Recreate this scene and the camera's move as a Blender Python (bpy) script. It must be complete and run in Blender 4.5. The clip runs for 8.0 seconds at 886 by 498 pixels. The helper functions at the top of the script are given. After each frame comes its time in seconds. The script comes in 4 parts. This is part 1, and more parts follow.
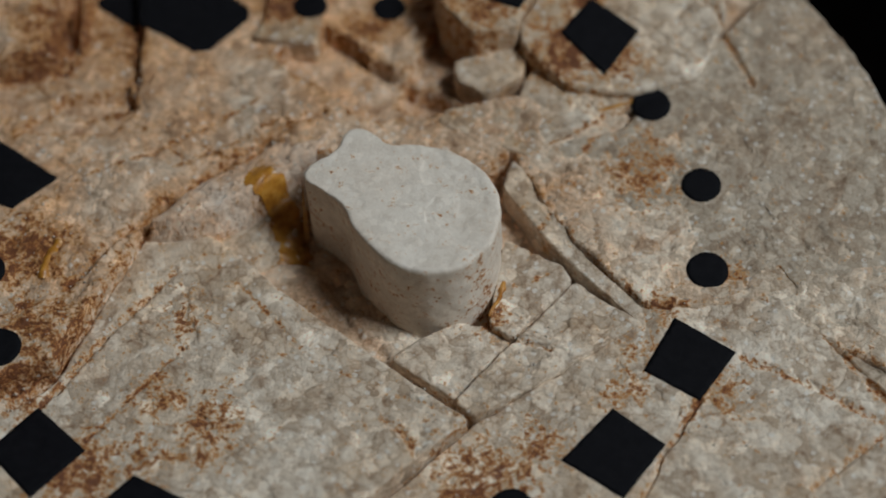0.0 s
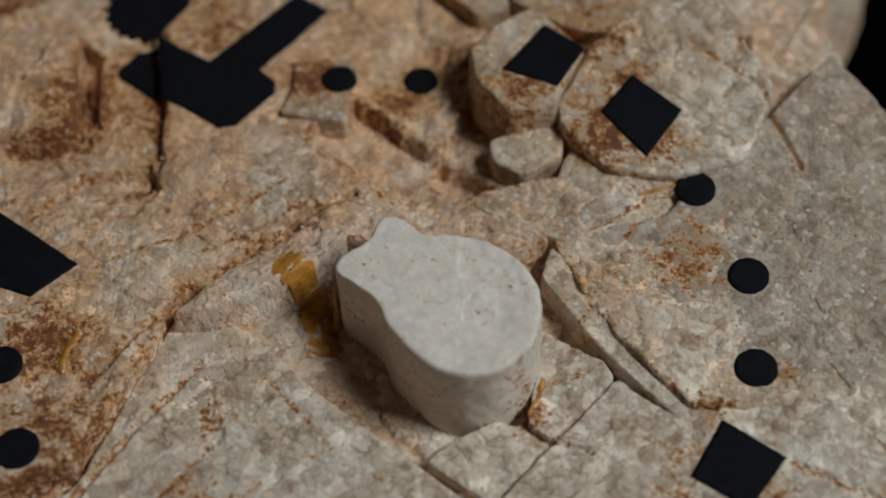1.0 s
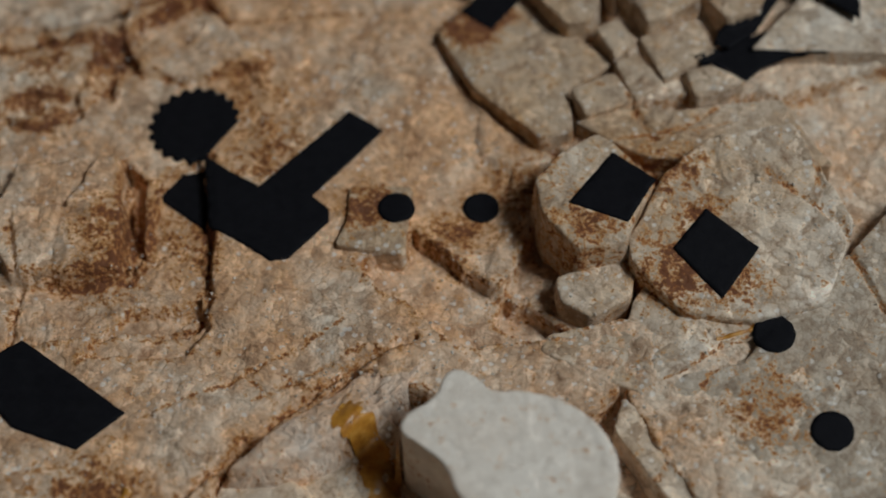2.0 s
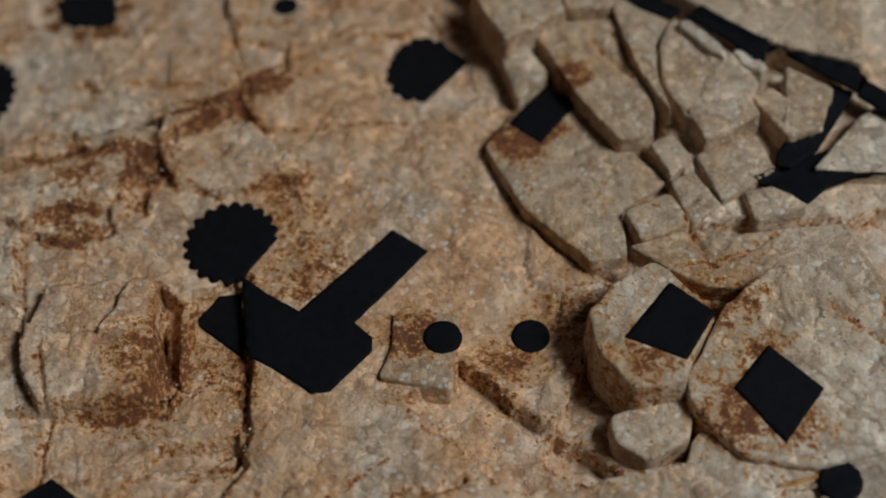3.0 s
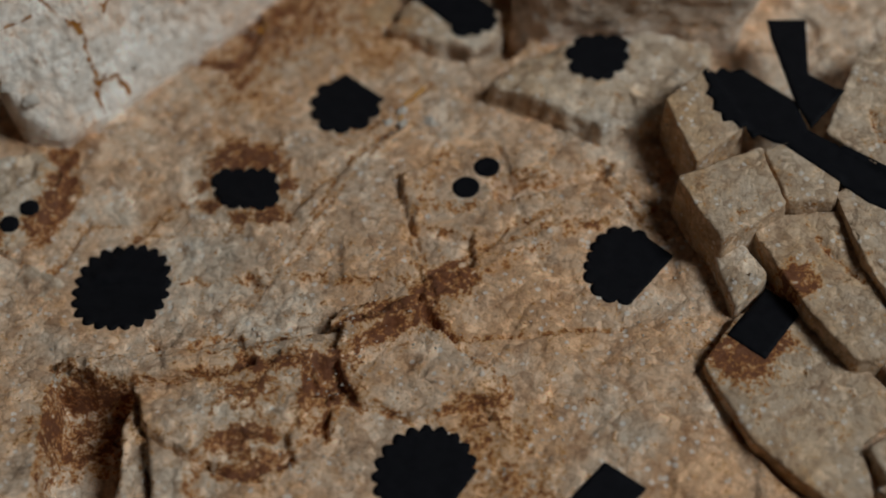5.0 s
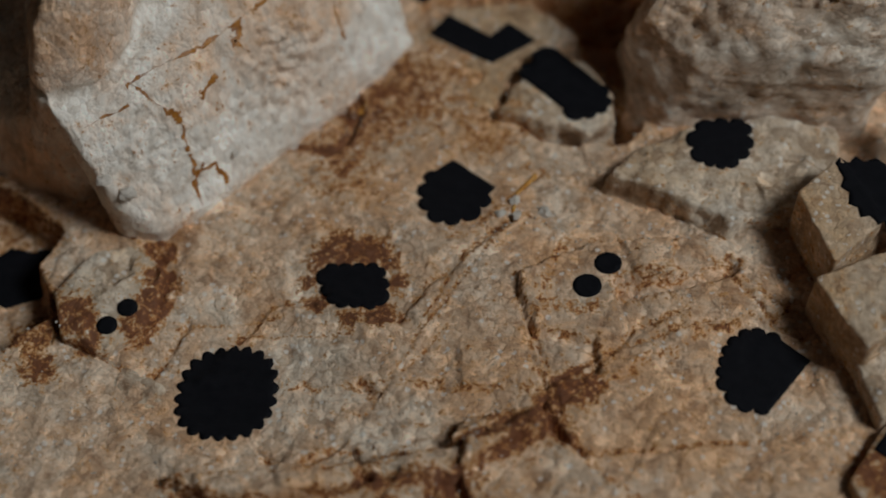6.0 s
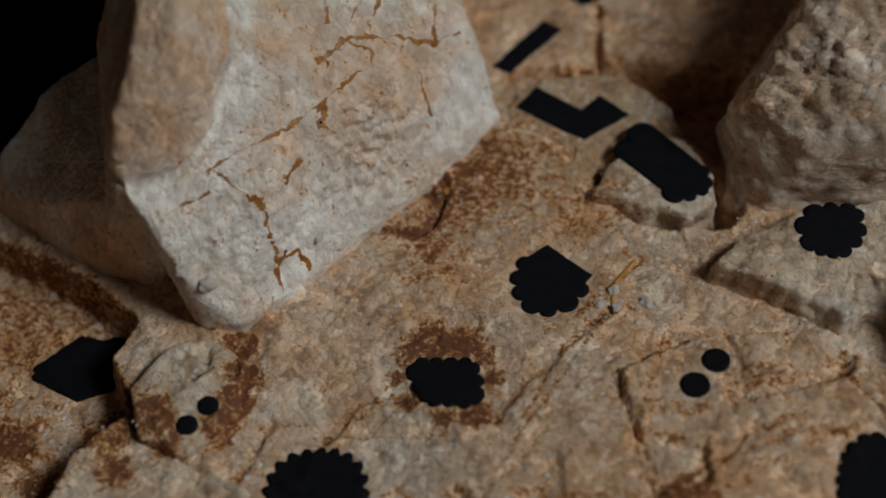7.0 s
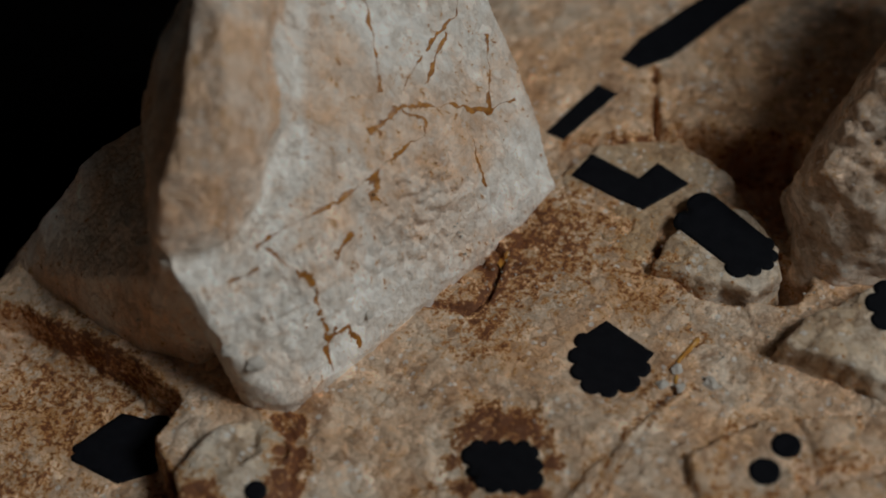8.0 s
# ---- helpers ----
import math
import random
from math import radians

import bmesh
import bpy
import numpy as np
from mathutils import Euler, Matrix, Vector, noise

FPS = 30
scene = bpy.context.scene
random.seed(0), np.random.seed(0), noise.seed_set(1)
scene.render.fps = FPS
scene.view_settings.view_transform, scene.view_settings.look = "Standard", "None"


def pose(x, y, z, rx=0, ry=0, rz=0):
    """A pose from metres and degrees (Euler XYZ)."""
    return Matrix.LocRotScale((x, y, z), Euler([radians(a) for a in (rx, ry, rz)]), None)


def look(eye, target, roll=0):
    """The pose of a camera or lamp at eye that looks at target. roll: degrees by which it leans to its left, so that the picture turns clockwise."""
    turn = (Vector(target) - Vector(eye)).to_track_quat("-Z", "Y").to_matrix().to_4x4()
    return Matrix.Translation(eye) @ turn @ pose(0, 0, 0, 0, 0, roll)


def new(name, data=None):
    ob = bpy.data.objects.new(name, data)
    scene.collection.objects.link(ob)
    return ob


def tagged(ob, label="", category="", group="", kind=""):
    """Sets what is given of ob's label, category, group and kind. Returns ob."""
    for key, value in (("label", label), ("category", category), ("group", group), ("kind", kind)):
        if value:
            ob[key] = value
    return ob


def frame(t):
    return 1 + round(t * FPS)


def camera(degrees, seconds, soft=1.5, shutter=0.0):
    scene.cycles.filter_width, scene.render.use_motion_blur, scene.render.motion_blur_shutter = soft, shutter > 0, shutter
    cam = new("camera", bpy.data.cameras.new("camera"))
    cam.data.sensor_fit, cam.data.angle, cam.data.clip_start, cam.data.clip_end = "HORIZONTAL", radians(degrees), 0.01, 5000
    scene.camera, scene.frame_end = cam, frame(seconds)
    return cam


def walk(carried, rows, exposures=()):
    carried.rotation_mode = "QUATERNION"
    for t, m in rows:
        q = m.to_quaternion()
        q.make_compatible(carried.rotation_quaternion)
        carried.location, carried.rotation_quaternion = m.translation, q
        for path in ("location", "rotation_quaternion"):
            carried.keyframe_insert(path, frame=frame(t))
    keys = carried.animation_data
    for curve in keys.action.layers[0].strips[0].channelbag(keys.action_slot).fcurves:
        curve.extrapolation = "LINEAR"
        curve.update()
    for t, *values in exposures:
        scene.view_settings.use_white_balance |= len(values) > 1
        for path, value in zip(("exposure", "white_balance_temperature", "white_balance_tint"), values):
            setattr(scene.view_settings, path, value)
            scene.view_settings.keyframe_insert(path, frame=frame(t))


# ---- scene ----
cam = camera(30.0, 8.0, soft=1.9)
# a wide aperture: only a thin slice of the stone is sharp
cam.data.dof.use_dof, cam.data.dof.focus_distance, cam.data.dof.aperture_fstop = True, 0.56, 3.7
PATH = [
    (0, (0.14013, -0.20010, 0.45895), (0.08398, 0.09561, 0.05970), -3.54),
    (0.5, (0.13521, -0.18329, 0.45472), (0.07903, 0.11175, 0.05498), -3.48),
    (1, (0.12279, -0.16048, 0.46051), (0.06632, 0.13335, 0.05991), -3.36),
    (1.5, (0.10414, -0.13144, 0.46549), (0.05079, 0.15940, 0.06230), -2.86),
    (3, (0.06833, -0.05589, 0.47603), (0.01267, 0.23484, 0.07307), -2.48),
    (3.5, (0.05167, -0.03080, 0.47568), (-0.00372, 0.26005, 0.07277), -2.21),
    (4, (0.03020, -0.00369, 0.47256), (-0.02517, 0.28735, 0.06978), -2.00),
    (4.5, (0.01001, 0.01495, 0.47415), (-0.04665, 0.30408, 0.07018), -2.23),
    (6, (-0.05689, 0.07240, 0.47158), (-0.11903, 0.35849, 0.06625), -3.38),
    (6.5, (-0.07371, 0.09295, 0.46607), (-0.13637, 0.38002, 0.06152), -3.33),
    (7, (-0.09354, 0.10962, 0.46572), (-0.15791, 0.39567, 0.06071), -3.56),
    (7.5, (-0.10461, 0.11990, 0.46095), (-0.17068, 0.40759, 0.05737), -3.70),
    (8, (-0.11180, 0.13151, 0.45789), (-0.18123, 0.42423, 0.05852), -3.94),
]
walk(cam, [(t, look(eye, target, roll)) for t, eye, target, roll in PATH], [(0.0, -0.06), (3.5, -0.12), (4.5, -0.17), (6.5, -0.28), (8.0, -0.38)])

# ---- light: one large lamp added to the side, in a made-up dim room ----
MM = 0.001
world = bpy.data.worlds.new("world")
world.use_nodes = True
world.node_tree.nodes["Background"].inputs[0].default_value = (0.62, 0.75, 1.0, 1)
world.node_tree.nodes["Background"].inputs[1].default_value = 0.06
scene.world = world
# added lamp, standing for the unseen source on the +x side
added_side_light = new("added_side_light", bpy.data.lights.new("added_side_light", "AREA"))
added_side_light.data.shape, added_side_light.data.size, added_side_light.data.size_y = "RECTANGLE", 0.85, 0.8
added_side_light.data.energy, added_side_light.data.color = 53.5, (0.91, 0.985, 1.02)
added_side_light.matrix_world = look((1.76, 0.12, 2.25), (0.0, 0.25, 0.0))


# ---- helpers of this scene ----
def lattice(ix, iy, seed):
    h = (ix.astype(np.int64) * 374761393 + iy.astype(np.int64) * 668265263 + seed * 1442695041) & 0xFFFFFFFF
    h = ((h ^ (h >> 13)) * 1274126177) & 0xFFFFFFFF
    return ((h ^ (h >> 16)) & 0xFFFF) / 32767.5 - 1.0


def value_noise(x, y, seed):
    ix, iy = np.floor(x), np.floor(y)
    fx, fy = x - ix, y - iy
    fx, fy = fx * fx * (3 - 2 * fx), fy * fy * (3 - 2 * fy)
    a, b = lattice(ix, iy, seed), lattice(ix + 1, iy, seed)
    c, d = lattice(ix, iy + 1, seed), lattice(ix + 1, iy + 1, seed)
    return (a * (1 - fx) + b * fx) * (1 - fy) + (c * (1 - fx) + d * fx) * fy


def fbm(x, y, size, octaves=4, seed=0, gain=0.5):
    """Rough noise in -1..1; x, y and size in millimetres."""
    x, y = np.asarray(x, float) / size, np.asarray(y, float) / size
    total, amp, norm = 0.0, 1.0, 0.0
    for k in range(octaves):
        total = total + amp * value_noise(x, y, seed + 17 * k)
        norm, amp = norm + amp, amp * gain
        x, y = x * 1.97 + y * 0.31 + 3.7, y * 1.97 - x * 0.15 + 9.1
    return total / norm


def poly_distance(x, y, poly):
    """Distance in mm to a polygon's edge, positive inside."""
    best, inside = np.full(x.shape, 1e9), np.zeros(x.shape, bool)
    for (ax, ay), (bx, by) in zip(poly, poly[1:] + poly[:1]):
        dx, dy = bx - ax, by - ay
        k = np.clip(((x - ax) * dx + (y - ay) * dy) / (dx * dx + dy * dy + 1e-9), 0, 1)
        best = np.minimum(best, np.hypot(x - ax - k * dx, y - ay - k * dy))
        if ay != by:
            inside ^= ((ay > y) != (by > y)) & (x < (bx - ax) * (y - ay) / (by - ay) + ax)
    return np.where(inside, best, -best)


def line_distance(x, y, line):
    best = np.full(x.shape, 1e9)
    for (ax, ay), (bx, by) in zip(line, line[1:]):
        dx, dy = bx - ax, by - ay
        k = np.clip(((x - ax) * dx + (y - ay) * dy) / (dx * dx + dy * dy + 1e-9), 0, 1)
        best = np.minimum(best, np.hypot(x - ax - k * dx, y - ay - k * dy))
    return best


def cells(x, y, size, seed):
    """Broken fields of about that size in mm: three random values, the offset from the middle and the distance to the border."""
    x, y = x / size, y / size
    ix, iy = np.floor(x), np.floor(y)
    first, second = np.full(x.shape, 9.0), np.full(x.shape, 9.0)
    px, py, kx, ky = (np.zeros(x.shape) for _ in range(4))
    for dx in (-1, 0, 1):
        for dy in (-1, 0, 1):
            cx, cy = ix + dx, iy + dy
            ox, oy = cx + 0.5 + 0.46 * lattice(cx, cy, seed), cy + 0.5 + 0.46 * lattice(cx, cy, seed + 1)
            d = np.hypot(x - ox, y - oy)
            closer = d < first
            second = np.where(closer, first, np.minimum(second, d))
            first = np.where(closer, d, first)
            px, py = np.where(closer, x - ox, px), np.where(closer, y - oy, py)
            kx, ky = np.where(closer, cx, kx), np.where(closer, cy, ky)
    return [lattice(kx, ky, seed + k) for k in (2, 3, 4)], px * size, py * size, (second - first) * size


def smooth(a, b, v):
    k = np.clip((v - a) / (b - a), 0, 1)
    return k * k * (3 - 2 * k)


# rust and glue stains, and shade painted on the low left ground: x, y, radius in mm, strength
RUST_AND_SHADE = [
    (-10, 72, 11, 0.62), (9, 65, 12, 0.66), (11, 53, 9, 0.60), (-12, 48, 16, 0.50), (-56, 67, 12, 0.60), (-10, 104, 12, 0.42), (175, 96, 9, 0.60), (143, 95, 10, 0.50), (154, 126, 8, 0.55), (96, 117, 7, 0.75), (144, 183, 14, 0.60), (176, 143, 6, 0.70),
    (101, 268, 15.6, 0.84), (78, 241, 13, 0.77), (112, 229, 16.9, 0.84), (131, 226, 10.4, 0.77), (115, 250, 10.4, 0.77),
    # last four here: brown dirt with the boulder's shade put into the colour
    (24, 333, 11, 1.35), (36, 342, 6, 1.3), (-172, 394, 5, 0.95), (-165, 400, 8, 1.5), (-155, 401, 7, 1.5), (-147, 397, 5, 1.0), (-142, 388, 5, 1.0), (-146, 374, 6, 1.4), (-156, 371, 5, 0.95), (-168, 377, 5, 0.9), (-174, 386, 4, 0.9), (-300, 350, 14, 0.9), (-310, 398, 34, 0.62), (-325, 360, 34, 0.6), (-285, 335, 12, 0.9),
    (-1, 247, 11.7, 0.95), (32, 244, 11.7, 0.77), (-63, 230, 18.2, 0.60), (-43, 269, 18.2, 0.66), (-55, 293, 15.6, 0.55),
    (-249, 357, 8, 1.5), (-227, 358, 6, 1.5), (-224, 368, 6, 1.6), (-225, 379, 6, 1.7), (-228, 390, 6, 1.6), (-238, 398, 5, 1.0), (-243, 349, 6, 1.1), (-258, 338, 8, 0.9), (-266, 356, 12, 1.3), (-168, 464, 22, 0.75), (-152, 481, 20, 0.7), (-171, 434, 14, 0.62), (-76, 352, 9, 0.9), (-84, 346, 6, 1.0), (-82, 337, 11, 0.62), (-96, 331, 12, 0.6), (-132, 300, 18, 0.6),
    (-130, 276, 14, 0.66), (-189, 283, 16, 0.84), (-91, 223, 14, 0.62), (-87, 205, 14, 0.5), (-110, 305, 14, 0.70), (-70, 120, 18.2, 0.84),
    (-60, 91, 16.9, 0.77), (-27, 39, 16.9, 0.82), (101, 55, 18.2, 0.84), (117, 71, 10.4, 0.66), (9, 63, 10.4, 0.55), (173, 97, 13, 0.49),
    (146, 110, 11.7, 0.44), (141, 182, 16.9, 0.66), (-154, 479, 26, 0.71), (-123, 462, 18.2, 0.55), (51, 265, 15.6, 0.66), (16, 152, 7, 0.8), (-120, 420, 13, 0.44),
    (41, 362, 7, 1.35), (-174, 453, 20.8, 0.66),
]
# broad warm and pale regions of the stone: x, y, radius, how warm
WARM = [(-33, 276, 95, 0.9), (-39, 325, 80, 0.9), (-140, 357, 90, 0.5), (-146, 278, 60, 0.4), (-48, 175, 70, 0.75), (77, 187, 40, 0.55),
        (-146, 476, 60, 0.75), (-199, 404, 60, 0.6), (-58, 200, 60, 0.7), (166, 156, 60, 0.15), (43, 364, 70, 0.15), (30, 78, 80, 0.1)]


def tint(x, y):
    warm, total = np.full(x.shape, 0.35 * 2e-5), np.full(x.shape, 2e-5)
    for cx, cy, r, w in WARM:
        k = np.exp(-((x - cx) ** 2 + (y - cy) ** 2) / (r * r)) + 1e-9
        warm, total = warm + w * k, total + k
    warm = warm / total + 0.25 * fbm(x, y, 40, 4, 5)
    rust = np.zeros(x.shape)
    for cx, cy, r, w in RUST_AND_SHADE:
        rust = np.maximum(rust, w * np.exp(-(((x - cx) ** 2 + (y - cy) ** 2) / (r * r)) ** 1.2))
    return np.clip(warm, 0, 1), rust

def paint(mesh, x, y, dirt_shade=0.0):
    """Writes how warm and how rusty the stone is, by its place on the relief; dirt and painted step shade add to the
    rust.
    """
    warm, rust = tint(x, y)
    rust = rust + dirt_shade
    for key, values in (("warm", warm), ("rust", rust)):
        mesh.attributes.new(key, "FLOAT", "POINT").data.foreach_set("value", np.asarray(values, np.float32))


def grid_mesh(name, verts, faces):
    mesh = bpy.data.meshes.new(name)
    mesh.from_pydata(verts, [], faces)
    mesh.polygons.foreach_set("use_smooth", [True] * len(mesh.polygons))
    return mesh


def node_material(name):
    mat = bpy.data.materials.new(name)
    mat.use_nodes = True
    tree = mat.node_tree
    return mat, tree, tree.nodes["Principled BSDF"]


def link(tree, a, b):
    tree.links.new(a, b)


def ramp(tree, fac, stops):
    node = tree.nodes.new("ShaderNodeValToRGB")
    el = node.color_ramp.elements
    while len(el) < len(stops):
        el.new(0.5)
    for e, (p, c) in zip(el, stops):
        e.position, e.color = p, (*c, 1) if len(c) == 3 else c
    link(tree, fac, node.inputs[0])
    return node.outputs[0]


def texture(tree, kind, scale, detail=6.0, rough=0.6, position=None, distortion=0.0, feature=None):
    node = tree.nodes.new(kind)
    node.inputs["Scale"].default_value = scale
    if kind == "ShaderNodeTexNoise":
        node.inputs["Detail"].default_value, node.inputs["Roughness"].default_value = detail, rough
        node.inputs["Distortion"].default_value = distortion
    if feature:
        node.feature = feature
    if position:
        link(tree, position, node.inputs["Vector"])
    return node


def mix(tree, kind, fac, a, b):
    node = tree.nodes.new("ShaderNodeMix")
    node.data_type, node.blend_type = "RGBA", kind
    for socket, value in ((node.inputs[0], fac), (node.inputs[6], a), (node.inputs[7], b)):
        if isinstance(value, (int, float)):
            socket.default_value = value
        elif isinstance(value, tuple):
            socket.default_value = (*value, 1)
        else:
            link(tree, value, socket)
    return node.outputs[2]


def maths(tree, op, a, b=0.0, clamp=False):
    node = tree.nodes.new("ShaderNodeMath")
    node.operation, node.use_clamp = op, clamp
    for socket, value in ((node.inputs[0], a), (node.inputs[1], b)):
        if isinstance(value, (int, float)):
            socket.default_value = value
        else:
            link(tree, value, socket)
    return node.outputs[0]


def stone_material(name, pale=(0.74, 0.67, 0.57), warm=(0.65, 0.45, 0.30), grain=1.0, stretch=(1, 1, 1), extra_warm=0.0, relief=1.0, mottle=1.0, shine=0.0):
    mat, tree, bsdf = node_material(name)
    geo = tree.nodes.new("ShaderNodeNewGeometry")
    mapping = tree.nodes.new("ShaderNodeMapping")
    mapping.inputs["Scale"].default_value = stretch
    link(tree, geo.outputs["Position"], mapping.inputs["Vector"])
    pos = mapping.outputs[0]
    warm_at, rust_at = (tree.nodes.new("ShaderNodeAttribute") for _ in range(2))
    warm_at.attribute_name, rust_at.attribute_name = "warm", "rust"
    broad = texture(tree, "ShaderNodeTexNoise", 28, 8, 0.62, pos, 0.6).outputs[0]
    mid = texture(tree, "ShaderNodeTexNoise", 130, 8, 0.68, pos, 0.8).outputs[0]
    fine = texture(tree, "ShaderNodeTexNoise", 620, 6, 0.7, pos).outputs[0]
    crystal = texture(tree, "ShaderNodeTexVoronoi", 260 / grain, position=pos)
    crystal.inputs["Randomness"].default_value = 1.0
    # warm against pale stone
    k = maths(tree, "MULTIPLY_ADD", broad, 2.6)
    tree.nodes[-1].inputs[2].default_value = -1.26 + extra_warm
    k = maths(tree, "ADD", k, warm_at.outputs["Fac"])
    k = maths(tree, "ADD", k, maths(tree, "MULTIPLY", maths(tree, "SUBTRACT", mid, 0.5), 1.6), True)
    colour = mix(tree, "MIX", k, pale, warm)
    # rounded crystals, milky in the middle and brown along their seams
    wobble = mix(tree, "ADD", 0.006, pos, texture(tree, "ShaderNodeTexNoise", 210, 3, 0.6, pos).outputs[1])
    link(tree, wobble, crystal.inputs["Vector"])
    seam = texture(tree, "ShaderNodeTexVoronoi", 260 / grain, feature="DISTANCE_TO_EDGE")
    link(tree, wobble, seam.inputs["Vector"])
    speck = ramp(tree, crystal.outputs["Color"], [(0.0, (0.52, 0.43, 0.35)), (0.35, (0.9, 0.87, 0.84)), (0.65, (1.02, 1.02, 1.02)), (1.0, (1.6, 1.58, 1.55))])
    colour = mix(tree, "MULTIPLY", 0.7 * mottle, colour, speck)
    seams = ramp(tree, seam.outputs["Distance"], [(0.0, (0.50, 0.38, 0.28)), (0.10, (0.85, 0.80, 0.75)), (0.3, (1, 1, 1))])
    some = ramp(tree, texture(tree, "ShaderNodeTexNoise", 55, 5, 0.65, pos).outputs[0], [(0.40, (0, 0, 0)), (0.62, (1, 1, 1))])
    colour = mix(tree, "MULTIPLY", maths(tree, "MULTIPLY", some, 0.6 * mottle), colour, seams)
    tone = ramp(tree, mid, [(0.30, (0.58, 0.46, 0.36)), (0.44, (1, 0.98, 0.96)), (0.56, (1.1, 1.1, 1.1)), (0.68, (1.42, 1.44, 1.45))])
    colour = mix(tree, "MULTIPLY", 0.8 * mottle, colour, tone)
    milk = ramp(tree, texture(tree, "ShaderNodeTexNoise", 48, 8, 0.7, pos, 1.2).outputs[0], [(0.30, (0.66, 0.57, 0.48)), (0.45, (0.95, 0.93, 0.91)), (0.56, (1.08, 1.08, 1.08)), (0.66, (1.40, 1.39, 1.37))])
    colour = mix(tree, "MULTIPLY", 0.75 * mottle, colour, milk)
    # brown smudges and loose white grains
    smudge = ramp(tree, texture(tree, "ShaderNodeTexNoise", 95, 7, 0.72, pos, 1.6).outputs[0], [(0.34, (0.44, 0.29, 0.18)), (0.48, (1, 1, 1))])
    colour = mix(tree, "MULTIPLY", 0.6 * mottle, colour, smudge)
    grains = texture(tree, "ShaderNodeTexVoronoi", 430, position=pos)
    white = maths(tree, "MULTIPLY", maths(tree, "GREATER_THAN", grains.outputs["Color"], 0.70), maths(tree, "LESS_THAN", grains.outputs["Distance"], 0.42))
    white = maths(tree, "MULTIPLY", white, maths(tree, "GREATER_THAN", texture(tree, "ShaderNodeTexNoise", 70, 4, 0.6, pos).outputs[0], 0.5))
    colour = mix(tree, "MIX", maths(tree, "MULTIPLY", white, 0.5 * mottle), colour, (0.86, 0.82, 0.76))
    # brown dirt in pores
    pores = ramp(tree, fine, [(0.30, (0.30, 0.20, 0.13)), (0.42, (1, 1, 1)), (1.0, (1, 1, 1))])
    colour = mix(tree, "MULTIPLY", 0.4 * mottle, colour, pores)
    # hair cracks
    crack = texture(tree, "ShaderNodeTexVoronoi", 34, position=None, feature="DISTANCE_TO_EDGE")
    warp = mix(tree, "ADD", 0.035, pos, texture(tree, "ShaderNodeTexNoise", 60, 5, 0.6, pos).outputs[1])
    link(tree, warp, crack.inputs["Vector"])
    gate = maths(tree, "GREATER_THAN", texture(tree, "ShaderNodeTexNoise", 18, 2, 0.5, pos).outputs[0], 0.53)
    hair = maths(tree, "MULTIPLY", maths(tree, "LESS_THAN", crack.outputs["Distance"], 0.009), gate)
    colour = mix(tree, "MIX", maths(tree, "MULTIPLY", hair, 0.18 * mottle), colour, (0.16, 0.09, 0.05))
    # rust, with dirt and painted shade in the same value: patchy, from ochre to dark brown
    held = maths(tree, "MINIMUM", maths(tree, "ADD", rust_at.outputs["Fac"], maths(tree, "MULTIPLY", warm_at.outputs["Fac"], 0.13)), 1.0)
    fleck = texture(tree, "ShaderNodeTexNoise", 270, 8, 0.75, pos, 0.5).outputs[0]
    r = maths(tree, "ADD", held, maths(tree, "MULTIPLY", maths(tree, "SUBTRACT", mid, 0.5), 1.5))
    r = maths(tree, "ADD", r, maths(tree, "MULTIPLY", maths(tree, "SUBTRACT", fleck, 0.5), 3.0))
    r = maths(tree, "ADD", r, maths(tree, "MULTIPLY", maths(tree, "SUBTRACT", fine, 0.5), 2.4))
    amount = ramp(tree, r, [(0.48, (0, 0, 0)), (0.57, (0.8, 0.8, 0.8)), (0.8, (0.96, 0.96, 0.96))])
    ochre = ramp(tree, r, [(0.44, (0.72, 0.46, 0.22)), (0.60, (0.60, 0.30, 0.09)), (0.78, (0.38, 0.13, 0.03)), (0.98, (0.16, 0.047, 0.013))])
    colour = mix(tree, "MIX", amount, colour, ochre)
    link(tree, colour, bsdf.inputs["Base Color"])
    rough = ramp(tree, crystal.outputs["Color"], [(0.0, (0.85 - shine,) * 3), (0.85, (0.7 - shine,) * 3), (1.0, (0.34 - 0.3 * shine,) * 3)])
    link(tree, rough, bsdf.inputs["Roughness"])
    bsdf.inputs["Specular IOR Level"].default_value = 0.4
    # relief: crystals, pits and chisel grain
    height = maths(tree, "ADD", maths(tree, "MULTIPLY", mid, 0.7), maths(tree, "MULTIPLY", fine, 0.7))
    height = maths(tree, "ADD", height, maths(tree, "MULTIPLY", maths(tree, "MINIMUM", seam.outputs["Distance"], 0.3), 0.8))
    height = maths(tree, "SUBTRACT", height, maths(tree, "MULTIPLY", hair, 0.12 * mottle))
    bump = tree.nodes.new("ShaderNodeBump")
    bump.inputs["Strength"].default_value, bump.inputs["Distance"].default_value = 0.85, 0.0010 * relief
    link(tree, height, bump.inputs["Height"])
    link(tree, bump.outputs[0], bsdf.inputs["Normal"])
    return mat


BED_STONE = stone_material("bed_stone", pale=(0.77, 0.67, 0.55), warm=(0.73, 0.45, 0.26), relief=1.2, mottle=1.05)
SLAB_STONE = stone_material("slab_stone", pale=(0.74, 0.66, 0.56), warm=(0.58, 0.43, 0.29), grain=1.25, relief=1.0, mottle=1.1)
GREY_STONE = stone_material("grey_stone", pale=(0.53, 0.46, 0.375), warm=(0.45, 0.345, 0.25), grain=0.9, relief=0.9, mottle=1.0)
BLOCK_STONE = stone_material("block_stone", pale=(0.63, 0.51, 0.39), warm=(0.54, 0.36, 0.21), grain=0.8, mottle=0.95, relief=1.0)
